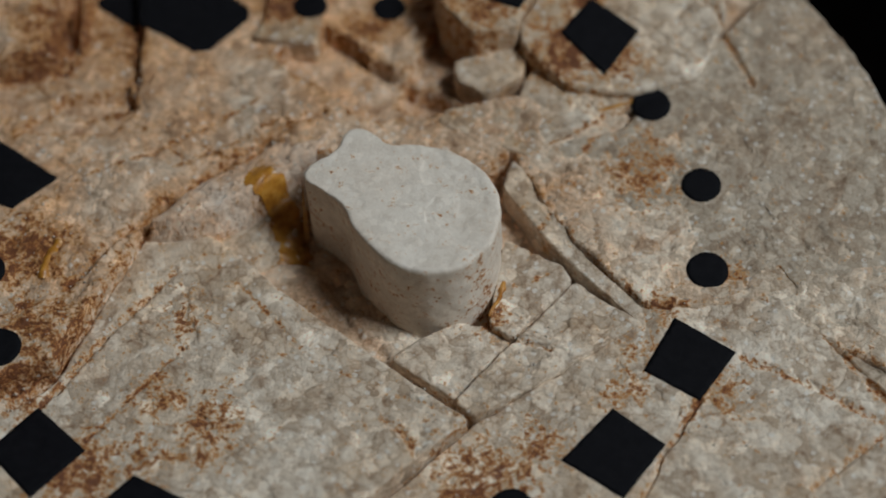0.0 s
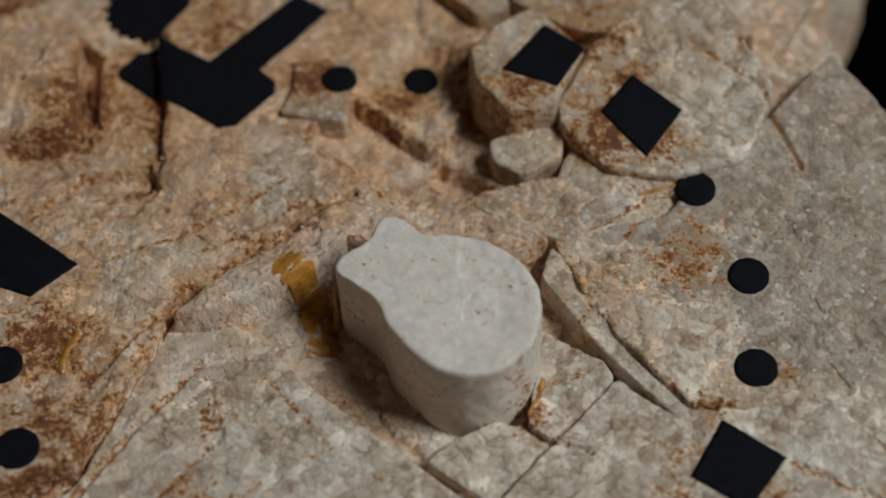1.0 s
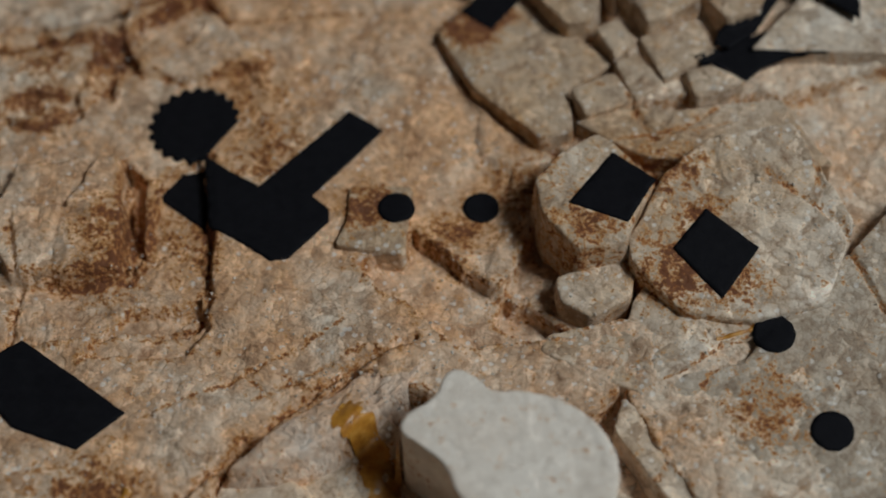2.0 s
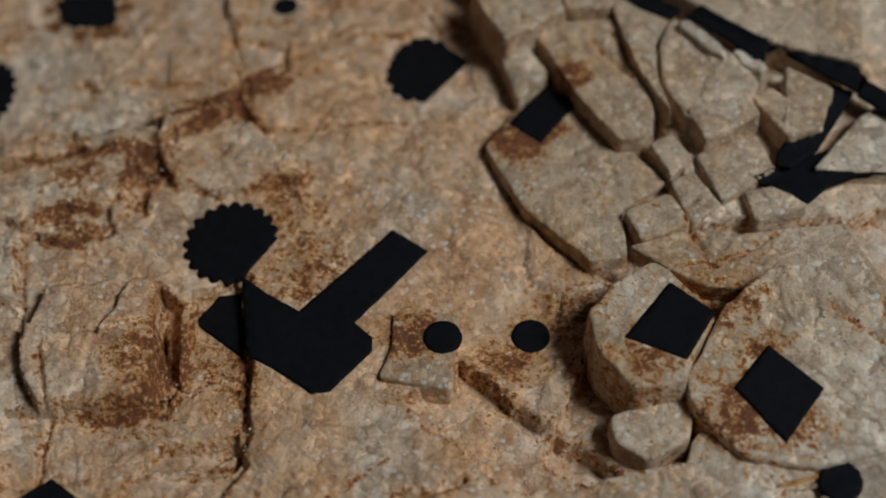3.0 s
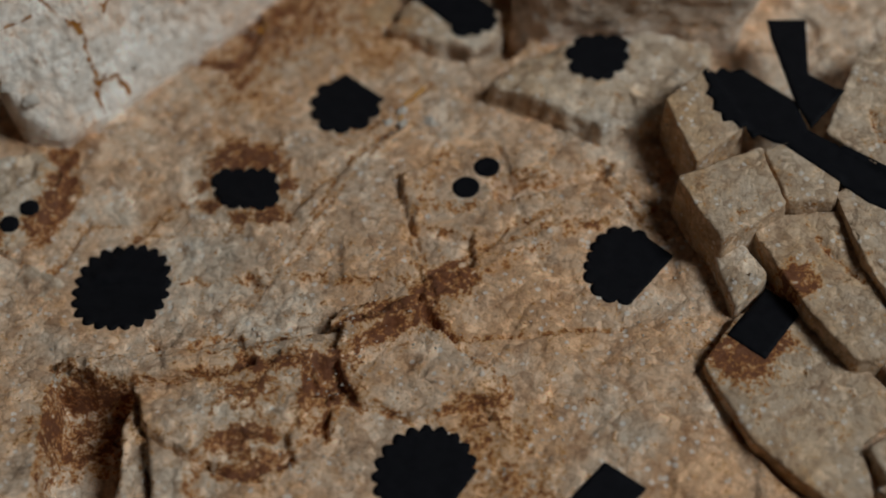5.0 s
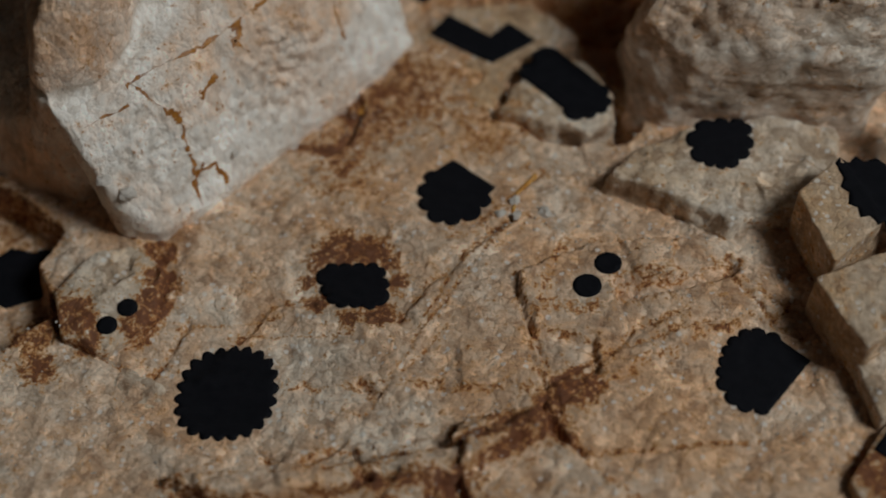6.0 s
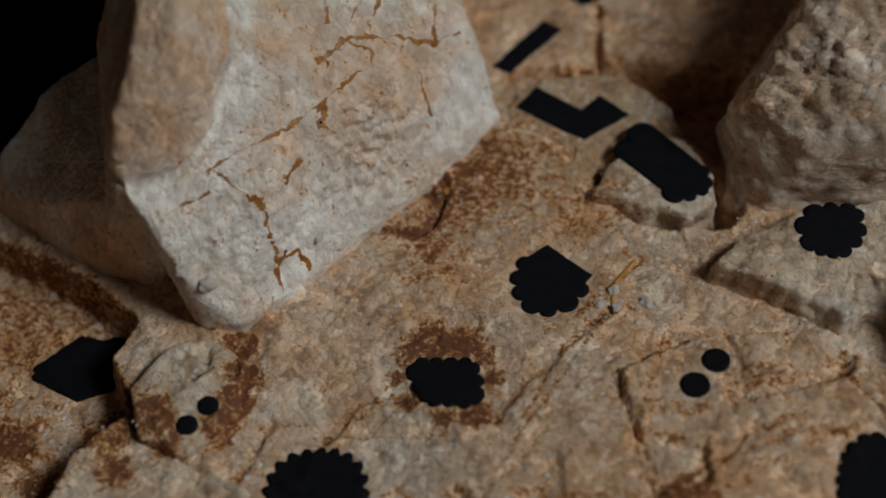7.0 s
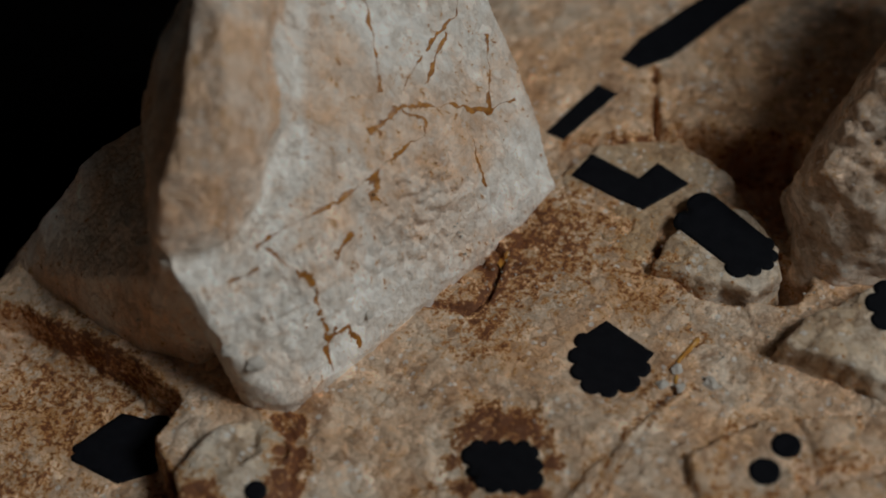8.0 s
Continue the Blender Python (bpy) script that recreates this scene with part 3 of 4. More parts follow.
bed_mesh.loops.add(quads.size)
bed_mesh.loops.foreach_set("vertex_index", quads.ravel().astype(np.int32))
bed_mesh.polygons.add(len(quads))
bed_mesh.polygons.foreach_set("loop_start", np.arange(0, quads.size, 4, dtype=np.int32))
bed_mesh.polygons.foreach_set("use_smooth", np.ones(len(quads), bool))
bed_mesh.update(calc_edges=True)
paint(bed_mesh, gx.ravel(), gy.ravel(), dirt_shade.ravel())
bed_mesh.materials.append(BED_STONE)
tagged(new("ground", bed_mesh), "rough carved bed of pale and orange limestone, cracked and rust stained", "stone relief", kind="structure")

# the dark cloth-covered table that carries the relief
bm = bmesh.new()
bmesh.ops.create_grid(bm, x_segments=80, y_segments=60, size=2.6)
for v in bm.verts:
    v.co.z = -0.088 + 0.002 * noise.noise(v.co * 4)
table_mesh = bpy.data.meshes.new("floor")
bm.to_mesh(table_mesh)
table_mesh.materials.append(DARK_CLOTH)
tagged(new("floor", table_mesh), "dark matte cloth lying under the stone relief", "cloth", kind="structure")


def box_mesh(name, boxes, material):
    bm = bmesh.new()
    for (x0, y0, z0), (x1, y1, z1) in boxes:
        m = Matrix.Translation(((x0 + x1) / 2, (y0 + y1) / 2, (z0 + z1) / 2)) @ Matrix.Diagonal((x1 - x0, y1 - y0, z1 - z0, 1))
        bmesh.ops.create_cube(bm, size=1.0, matrix=m)
    mesh = bpy.data.meshes.new(name)
    bm.to_mesh(mesh)
    mesh.materials.append(material)
    return new(name, mesh)


# an unseen dim room, added to close the place and keep fill low; its opening holds the added lamp
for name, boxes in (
    ("added_wall_west", [((-1.7, -1.6, -0.09), (-1.6, 1.6, 3.4))]),
    ("added_wall_south", [((-1.7, -1.7, -0.09), (1.9, -1.6, 3.4))]),
    ("added_wall_north", [((-1.7, 1.6, -0.09), (1.9, 1.7, 3.4))]),
    ("added_wall_east", [((1.8, -1.6, -0.09), (1.9, -0.4, 3.4)), ((1.8, 0.64, -0.09), (1.9, 1.6, 3.4)), ((1.8, -0.4, -0.09), (1.9, 0.64, 1.7)), ((1.8, -0.4, 2.8), (1.9, 0.64, 3.4))]),
    ("added_ceiling", [((-1.7, -1.7, 3.4), (1.9, 1.7, 3.5))]),
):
    tagged(box_mesh(name, boxes, DARK_PLASTER), "plain dark plastered surface of an unseen room added round the stone", "wall", kind="structure")
tagged(box_mesh("added_lamp_frame", [((1.78, -0.4, 1.7), (1.92, -0.35, 2.8)), ((1.78, 0.59, 1.7), (1.92, 0.64, 2.8)), ((1.78, -0.35, 1.7), (1.92, 0.59, 1.75)), ((1.78, -0.35, 2.75), (1.92, 0.59, 2.8))], DARK_PLASTER), "plain unseen frame added round the side lamp", "window", kind="structure")

from mathutils.bvhtree import BVHTree


def resample(poly, step, rounding=1, ease=1.1):
    pts = [Vector((*p, 0)) for p in poly]
    for _ in range(rounding):
        cut = []
        for a, b in zip(pts, pts[1:] + pts[:1]):
            k = min(0.25, ease / max((b - a).length, 0.1))
            cut += [a.lerp(b, k), a.lerp(b, 1 - k)]
        pts = cut
    out = []
    for a, b in zip(pts, pts[1:] + pts[:1]):
        n = max(1, round((b - a).length / step))
        out += [a.lerp(b, i / n) for i in range(n)]
    return np.array([(p.x, p.y) for p in out])


# straight cracks that run across the slabs: line, width, depth in mm
SLAB_CRACKS = [([(-17, 123), (-35, 92), (-45, 69)], 1.3, 1.8), ([(-45, 71), (-54, 50)], 0.9, 1.0), ([(180, 111), (204, 102), (233, 89)], 1.3, 1.8), ([(167, 93), (157, 73), (150, 54)], 0.9, 1.2), ([(65, 73), (73, 67), (78, 60)], 1.1, 1.6),
               ([(103, 109), (116, 106)], 1.2, 1.6), ([(195, 141), (210, 119), (232, 95)], 1.6, 3.0), ([(191, 147), (201, 132), (218, 108)], 1.0, 1.5), ([(96, 127), (118, 140)], 0.7, 0.8), ([(204, 66), (227, 88)], 1.0, 1.4), ([(6, 121), (39, 91), (93, 75)], 0.6, 0.5),
               ([(-30, 53), (-6, 93)], 0.7, 0.7), ([(104, 142), (125, 199)], 0.8, 0.8), ([(137, 269), (164, 253), (179, 225)], 1.2, 2.0), ([(147, 295), (156, 268)], 0.9, 1.5), ([(86, 303), (98, 285)], 1.2, 2.0), ([(102, 183), (126, 205), (143, 214)], 1.0, 1.4),
               ([(62, 435), (67, 421), (81, 418)], 1.3, 1.8), ([(84, 456), (89, 439)], 1.3, 1.8), ([(101, 446), (107, 427)], 1.5, 2.0), ([(47, 379), (62, 363)], 1.0, 1.5), ([(84, 283), (124, 296)], 0.7, 0.8), ([(103, 288), (120, 303)], 0.7, 0.8)]


def crack_depth(x, y):
    """How deep the slab cracks cut, and how dirty the stone is beside them."""
    cut, soil = np.zeros(x.shape), np.zeros(x.shape)
    wx, wy = x + 0.8 * fbm(x, y, 6, 3, 71), y + 0.8 * fbm(x, y, 6, 3, 83)
    for line, width, depth in SLAB_CRACKS:
        xs, ys = [p[0] for p in line], [p[1] for p in line]
        if max(xs) < x.min() - 5 or min(xs) > x.max() + 5 or max(ys) < y.min() - 5 or min(ys) > y.max() + 5:
            continue
        d = line_distance(wx, wy, line)
        cut = np.maximum(cut, depth * (1 - smooth(0.35 * width, 1.1 * width, d)))
        soil = np.maximum(soil, 0.5 * (1 - smooth(0.5 * width, 2.2 * width, d)))
    return cut, soil


def stone(name, label, poly, z, depth, material, slope=(0, 0), rough=0.8, wear=0.7, wobble=0.5, flare=0.06, group="", step=1.1, category="stone block", hub=None, layers=0.0, rounding=1, ease=1.1):
    """A broken block or slab: worn top at z, uneven walls down to z - depth (all in mm)."""
    seed = (int(poly[0][0] * 13 + poly[0][1] * 7)) % 997
    rim = resample(poly, step, rounding, ease)
    c = np.array(hub) if hub else rim.mean(0)
    out = rim - c
    length = np.hypot(out[:, 0], out[:, 1])[:, None]
    n = len(rim)
    rim = rim + out / length * (wobble * fbm(rim[:, 0], rim[:, 1], 5, 3, seed))[:, None]
    out = rim - c
    length = np.hypot(out[:, 0], out[:, 1])[:, None]
    reach = float(length.max())
    # insets of the top rings, in mm, then even shares to the hub
    insets = [0.0, 0.3, 0.7, 1.2]
    shares = list(np.linspace(0, 1, max(4, int(reach / 1.6))))[1:]
    rings = []
    for d in insets:
        rings.append(c + out * np.maximum(0.02, 1 - d / length))
    base = rings[-1] - c
    for s in shares[:-1]:
        rings.append(c + base * (1 - s))
    verts = []

    def top(p, inset):
        h = z + slope[0] * (p[:, 0] - c[0]) + slope[1] * (p[:, 1] - c[1])
        h = h + rough * (1 - 0.9 * calm(p[:, 0], p[:, 1])) * (1.1 * fbm(p[:, 0], p[:, 1], 22, 3, seed + 1) + 0.7 * fbm(p[:, 0], p[:, 1], 6, 4, seed + 2, 0.6) - 0.9 * smooth(0.25, 0.31, fbm(p[:, 0], p[:, 1], 14, 4, seed + 3)))
        chip = 0.6 + 1.2 * np.maximum(0, fbm(p[:, 0], p[:, 1], 7, 3, seed + 4))
        h = h - crack_depth(p[:, 0], p[:, 1])[0]
        return h - wear * chip * max(0.0, 1 - inset / 1.2) ** 2 * 1.0

    levels = list(np.arange(0, depth, 1.6))[1:] + [depth]
    rim_z = top(rings[0], 0)
    for d in reversed(levels):
        along = np.arange(n) * step
        push = flare * d + wobble * 0.9 * fbm(along, np.full(n, d), 6, 3, seed + 5) * min(1, d / 3) + layers * fbm(np.full(n, d * 1.0), along * 0.06, 2.4, 2, seed + 6)
        p = rim + out / length * push[:, None]
        verts += [(x, y, h - d) for (x, y), h in zip(p, rim_z)]
    for k, p in enumerate(rings):
        h = top(p, insets[k] if k < len(insets) else 9)
        verts += [(x, y, hh) for (x, y), hh in zip(p, h)]
    count = len(levels) + len(rings)
    faces = []
    for r in range(count - 1):
        a, b = r * n, (r + 1) * n
        faces += [(a + i, a + (i + 1) % n, b + (i + 1) % n, b + i) for i in range(n)]
    verts.append((c[0], c[1], float(top(np.array([c]), 9)[0])))
    last, hubi = (count - 1) * n, len(verts) - 1
    faces += [(last + i, last + (i + 1) % n, hubi) for i in range(n)]
    faces.append(tuple(reversed(range(n))))
    v = np.array(verts)
    origin = np.array([c[0], c[1], z - depth])
    mesh = grid_mesh(name, ((v - origin) * MM).tolist(), faces)
    paint(mesh, v[:, 0], v[:, 1], np.where(np.arange(len(v)) < len(levels) * n, 0.14, crack_depth(v[:, 0], v[:, 1])[1]))
    mesh.materials.append(material)
    # keep the outline's winding upward
    if mesh.polygons[len(faces) - 3].normal.z < 0:
        mesh.flip_normals()
    ob = new(name, mesh)
    ob.location = origin * MM
    return tagged(ob, label, category, group)


def boulder(name, label, masses, material, base, rough=1.0, layers=0.0, veins=(), face=(0, 0, 1), fine=0.0018, warmth=None, crumble=(), groove=()):
    """A rough rock: hulls of a few corners each (mm), fused, finely divided and broken up."""
    bm = bmesh.new()
    for corners in masses:
        points = [bm.verts.new(Vector(p) * MM) for p in corners]
        hull = bmesh.ops.convex_hull(bm, input=points)
        loose = {g for key in ("geom_interior", "geom_unused") for g in hull[key] if isinstance(g, bmesh.types.BMVert)}
        bmesh.ops.delete(bm, geom=list(loose), context="VERTS")
    raw = bpy.data.meshes.new(name)
    bm.to_mesh(raw)
    bm.free()
    rock = bpy.data.objects.new(name, raw)
    scene.collection.objects.link(rock)
    fuse = rock.modifiers.new("fuse", "REMESH")
    fuse.mode, fuse.voxel_size = "VOXEL", fine
    fused = bpy.data.meshes.new_from_object(rock.evaluated_get(bpy.context.evaluated_depsgraph_get()))
    bpy.data.objects.remove(rock)
    bm = bmesh.new()
    bm.from_mesh(fused)
    for _ in range(2):
        bmesh.ops.smooth_vert(bm, verts=bm.verts[:], factor=0.5, use_axis_x=True, use_axis_y=True, use_axis_z=True)
    bm.normal_update()
    moves = []
    for v in bm.verts:
        p = v.co / MM
        n1 = noise.fractal(p / 26, 1.0, 2.0, 4)
        n2 = noise.fractal(p / 6, 0.8, 2.0, 4)
        strata = noise.noise(Vector((p.x * 0.02, p.y * 0.02, p.z * 0.42))) if layers else 0
        loose = sum(math.exp(-(p - Vector(c)).length_squared / (r * r)) for c, r in crumble)
        flakes = loose * (2.4 * noise.fractal(p / 3.2, 0.7, 2.0, 3) + 1.0 * noise.noise(Vector((p.x * 0.1, p.y * 0.1, p.z * 0.5)))) if loose > 0.05 else 0
        cut = 2.6 * math.exp(-(float(line_distance(np.array([p.x]), np.array([p.z]), groove)[0]) / 2.2) ** 2) if groove and abs(p.dot(Vector(face)) + 321.8) < 12 else 0
        moves.append(v.normal * MM * (-cut + rough * (2.4 * n1 + 0.7 * n2) + layers * strata + flakes))
    for v, m in zip(bm.verts, moves):
        v.co += m
    mesh = bpy.data.meshes.new(name)
    bm.to_mesh(mesh)
    mesh.polygons.foreach_set("use_smooth", [True] * len(mesh.polygons))
    co = np.zeros(len(mesh.vertices) * 3, np.float32)
    mesh.vertices.foreach_get("co", co)
    co = co.reshape(-1, 3) / MM
    paint(mesh, co[:, 0], co[:, 1])
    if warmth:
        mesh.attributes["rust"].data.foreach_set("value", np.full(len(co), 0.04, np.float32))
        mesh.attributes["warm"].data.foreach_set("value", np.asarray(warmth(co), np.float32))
    mesh.materials.append(material)
    ob = new(name, mesh)
    centre = Vector((co[:, 0].mean(), co[:, 1].mean(), base)) * MM
    mesh.transform(Matrix.Translation(-centre))
    ob.location = centre
    tagged(ob, label, "rock")
    tree = BVHTree.FromPolygons([v.co for v in mesh.vertices], [tuple(p.vertices) for p in mesh.polygons]) if veins else None
    out = Vector(face).normalized()
    for line, breadth in veins:
        verts, rows = [], 0
        for a, b in zip(line, line[1:]):
            a, b = Vector(a) * MM - centre, Vector(b) * MM - centre
            side = (b - a).cross(out).normalized()
            n = max(2, int((b - a).length / 0.0008))
            for i in range(n + 1):
                p = a.lerp(b, i / n)
                p = p + side * 0.0011 * noise.fractal(p * 240, 1.0, 2.0, 3)
                w = 0.0010 * breadth * max(0.12, 0.75 + 2.0 * noise.noise(p * 150) + 0.8 * noise.noise(p * 600))
                for k in (-1, 0, 1):
                    q = p + side * w * k
                    place = tree.ray_cast(q + out * 0.08, -out)[0] or q
                    verts.append(place + out * (0.00022 if k == 0 else -0.00005))
                rows += 1
        vein = grid_mesh("vein", verts, [(r * 3 + i, r * 3 + i + 1, r * 3 + i + 4, r * 3 + i + 3) for r in range(rows - 1) for i in (0, 1)])
        vein.materials.append(GOLD_VEIN)
        new("vein", vein).parent = ob
    return ob


SLABS, BLOCKS = "flat slabs round the round pillar", "stepped stone blocks"
stone("stone_pillar", "smooth pale keyhole-shaped stone pillar standing in a sunken bay", [(38, 170), (43, 172), (49, 169), (53, 165), (64, 167), (76, 165), (86, 160), (93, 151), (96, 141), (96, 130), (92, 121), (83, 113), (74, 112), (65, 113), (54, 121), (47, 129), (43, 137), (36, 142), (26, 147), (28, 154), (36, 160)], 24, 41, SMOOTH_STONE, rough=0.4, wear=1.1, wobble=0.55, flare=0.0, category="stone pillar", hub=(70, 139), rounding=2, ease=5.0)
stone("stone_slab", "large pale crystalline slab with a crumbling surface and rust flecks", [(-28, 147), (-14, 144), (-0, 135), (23, 118), (66, 91), (93, 75), (78, 60), (63, 41), (-62, 4), (-75, 43), (-46, 73)], -4, 16, SLAB_STONE, rough=0.8, group=SLABS, category="stone slab")
stone("stone_ledge", "pale chipped ledge of stone rising beside the sunken bay", [(-28, 136), (-16, 152), (-4, 165), (9, 179), (23, 191), (30, 185), (20, 169), (8, 156), (-3, 146), (-14, 139)], 6, 24, VEINED_STONE, slope=(0.1, -0.1), rough=2.0, wear=1.6, wobble=1.1, flare=0.35, layers=0.9, group=SLABS, category="stone slab")
stone("stone_wedge", "smooth pale wedge sloping from the ledge into the bay", [(-12, 138), (-2, 145), (8, 155), (18, 167), (24, 162), (22, 148), (17, 134), (6, 128), (-4, 134)], -7, 12, SLAB_STONE, slope=(0.05, 0.16), rough=0.7, wear=1.0, flare=0.3, group=SLABS, category="stone slab")
stone("stone_slab", "small broken slab with a notched corner beside the pillar", [(96, 151), (118, 141), (121, 135), (103, 109), (95, 114), (95, 136)], -5, 14, SLAB_STONE, group=SLABS, category="stone slab")
stone("stone_slab", "flat apron of stone meeting the foot of the pillar", [(103, 109), (87, 85), (63, 98), (71, 106), (82, 115), (94, 115)], -8, 12, SLAB_STONE, group=SLABS, category="stone slab")
stone("stone_slab", "narrow sloping stone strip along a crack", [(95, 182), (105, 173), (117, 149), (136, 134), (148, 124), (147, 119), (134, 129), (115, 145), (93, 170)], -2, 14, SLAB_STONE, group=SLABS, category="stone slab", slope=(0, 0.1))
stone("stone_slab", "pale slab with straight cracked edges below the pillar", [(122, 135), (147, 120), (94, 77), (87, 83), (103, 107)], -5, 14, SLAB_STONE, group=SLABS, category="stone slab")
stone("stone_slab", "broad grey-beige slab carrying three black dots", [(100, 188), (133, 199), (189, 275), (211, 249), (221, 232), (238, 194), (235, 93), (188, 134), (167, 134), (148, 120), (117, 146)], 0, 16, GREY_STONE, slope=(0, 0.11), rough=0.75, group=SLABS, category="stone slab")
stone("stone_slab", "broad pale slab carrying black diamonds with brown smudges", [(95, 77), (148, 122), (167, 137), (188, 138), (236, 96), (235, 42), (63, 39)], -9.5, 14, SLAB_STONE, slope=(0, 0.1), rough=0.75, group=SLABS, category="stone slab")
stone("stone_block", "rounded pale block carrying a black diamond and rust stains", [(57, 256), (64, 268), (77, 280), (83, 276), (93, 266), (99, 260), (93, 243), (91, 234), (75, 228), (62, 240)], 18, 22, SLAB_STONE, wear=1.3, group=BLOCKS)
stone("stone_block", "broad block with a black diamond, rust stains and a chipped corner", [(91, 239), (95, 245), (101, 263), (115, 280), (145, 289), (168, 254), (160, 224), (136, 214), (113, 214), (103, 221), (94, 230)], 14, 20, SLAB_STONE, slope=(-0.03, 0.22), rough=1.2, group=BLOCKS)
stone("stone_block", "small plain cube of stone wedged between larger blocks", [(68, 225), (90, 236), (95, 230), (94, 219), (82, 210), (71, 215)], 5, 16, SLAB_STONE, wear=0.8, group=BLOCKS)
stone("stone_slab", "jagged broken slab with a toothed edge", [(66, 195), (68, 202), (82, 208), (94, 211), (95, 220), (99, 226), (113, 223), (162, 229), (177, 223), (149, 215), (126, 205), (102, 183), (84, 188)], 3, 12, SLAB_STONE, group=SLABS, category="stone slab", rough=1.2)
stone("stone_tile", "small pale tile lifted from the bed, stained with rust", [(-10, 228), (-8, 239), (-9, 254), (13, 257), (14, 239), (15, 227)], 6, 10, SLAB_STONE, category="stone tile", wear=0.7)
stone("stone_block", "squared tan block with a pitted sloping top", [(-3, 394), (25, 411), (29, 399), (35, 387), (14, 369), (5, 381)], 25, 30, BLOCK_STONE, group=BLOCKS)
stone("stone_block", "wedge-shaped tan block with scored top", [(26, 412), (34, 416), (53, 405), (52, 395), (51, 392), (35, 390), (31, 400)], 23, 28, BLOCK_STONE, group=BLOCKS)
stone("stone_block", "small whitish cube with a tilted top", [(12, 371), (22, 375), (31, 364), (21, 351)], 14, 16, SLAB_STONE, group=BLOCKS, slope=(0.1, 0.1))
stone("stone_block", "long block with a ridged side and rust mark", [(24, 380), (29, 386), (53, 392), (66, 369), (72, 344), (69, 334), (60, 332), (44, 350)], 18, 20, BLOCK_STONE, rough=1.2, group=BLOCKS)
stone("stone_block", "tall layered block with split edge", [(51, 396), (56, 401), (75, 393), (69, 379), (72, 359), (78, 344), (71, 353), (62, 369)], 22, 22, BLOCK_STONE, rough=0.8, group=BLOCKS, hub=(63, 372))
stone("stone_slab", "tan slab with a curled broken edge and a black rectangle", [(12, 329), (22, 350), (43, 356), (61, 338), (79, 321), (64, 307), (68, 287), (56, 283), (30, 302)], 9.5, 12, BLOCK_STONE, category="stone slab", group=SLABS)
for poly, z in (([(71, 334), (79, 340), (87, 330), (80, 320)], 15), ([(80, 319), (88, 325), (99, 311), (89, 301)], 13), ([(65, 303), (80, 313), (89, 301), (72, 291)], 14), ([(83, 347), (105, 356), (110, 347), (91, 332)], 22),
                ([(88, 331), (108, 344), (117, 328), (99, 311)], 15), ([(106, 317), (118, 321), (129, 313), (111, 304)], 15), ([(106, 357), (113, 362), (133, 345), (120, 338)], 21), ([(118, 374), (136, 365), (132, 346), (119, 355)], 20)):
    stone("stone_block", "small squared tan block among stepped blocks", poly, z, 20, BLOCK_STONE, wear=0.9, group=BLOCKS, rough=0.6)
stone("stone_slab", "tilted tan slab with a split layered edge", [(71, 378), (75, 392), (89, 384), (101, 373), (109, 364), (105, 350), (84, 343), (74, 358)], 21, 20, BLOCK_STONE, group=BLOCKS, category="stone slab")
stone("stone_slab", "low tan slab with fine scratches", [(68, 290), (90, 300), (104, 300), (115, 303), (142, 310), (161, 280), (128, 280), (97, 276), (84, 281)], 11, 14, BLOCK_STONE, group=BLOCKS, category="stone slab")
stone("stone_slab", "broad pale slab behind the black bands", [(47, 422), (58, 464), (93, 486), (141, 481), (146, 375), (109, 383), (93, 392), (72, 405)], 23.5, 26, BLOCK_STONE, group=SLABS, category="stone slab", rough=1.3)
stone("stone_slab", "whitish slab between two black bands", [(130, 329), (146, 356), (154, 363), (182, 351), (181, 333), (142, 330)], 16, 16, SLAB_STONE, group=BLOCKS, category="stone slab")
stone("stone_sliver", "thin split sliver of stone along a black band", [(77, 386), (80, 389), (94, 378), (96, 372), (90, 374)], 24, 8, SLAB_STONE, wobble=0.8, layers=0.6, group=BLOCKS, category="stone sliver")
stone("stone_sliver", "thin broken sliver of stone with a crumbling edge", [(98, 377), (103, 379), (112, 371), (110, 366), (103, 370)], 22, 12, SLAB_STONE, rough=1.6, wobble=1.2, group=BLOCKS, category="stone sliver")
stone("stone_block", "narrow upright block with dark split side", [(-10, 429), (3, 447), (19, 422), (3, 402)], 24, 30, BLOCK_STONE, group=BLOCKS)
stone("stone_slab", "pale knobbly stone carrying a black scalloped patch", [(-75, 438), (-69, 449), (-51, 463), (-19, 473), (6, 470), (4, 436), (-18, 429), (-32, 423), (-44, 430), (-60, 434)], 11, 16, SLAB_STONE, rough=1.7, wear=2.6, wobble=2.2, flare=0.25, category="rock")
stone("stone_slab", "rounded stone with an angled black strip", [(-157, 507), (-144, 523), (-122, 528), (-107, 523), (-99, 513), (-107, 499), (-118, 487), (-122, 470), (-134, 475), (-146, 493)], -1, 16, BLOCK_STONE, rough=1.4, wear=2.4, wobble=1.6, flare=0.5, category="rock")
stone("stone_slab", "pale broken stone with a black patch above a dark gap", [(-120, 468), (-113, 485), (-102, 501), (-90, 496), (-78, 484), (-76, 471), (-84, 462), (-101, 465)], 4, 20, SLAB_STONE, rough=1.5, wear=2.6, wobble=2.0, flare=0.05, category="rock")
stone("stone_slab", "knobbly stone with dark brown stains and two black dots", [(-260, 367), (-251, 384), (-235, 391), (-224, 381), (-222, 362), (-236, 345), (-252, 349)], 3, 22, SLAB_STONE, wear=1.8, rough=2.0, category="rock")
stone("stone_slab", "smooth pale slab with a curved front edge", [(-267, 328), (-251, 347), (-240, 349), (-213, 339), (-202, 315), (-266, 301)], -4, 24, SLAB_STONE, wear=1.4, category="stone slab")
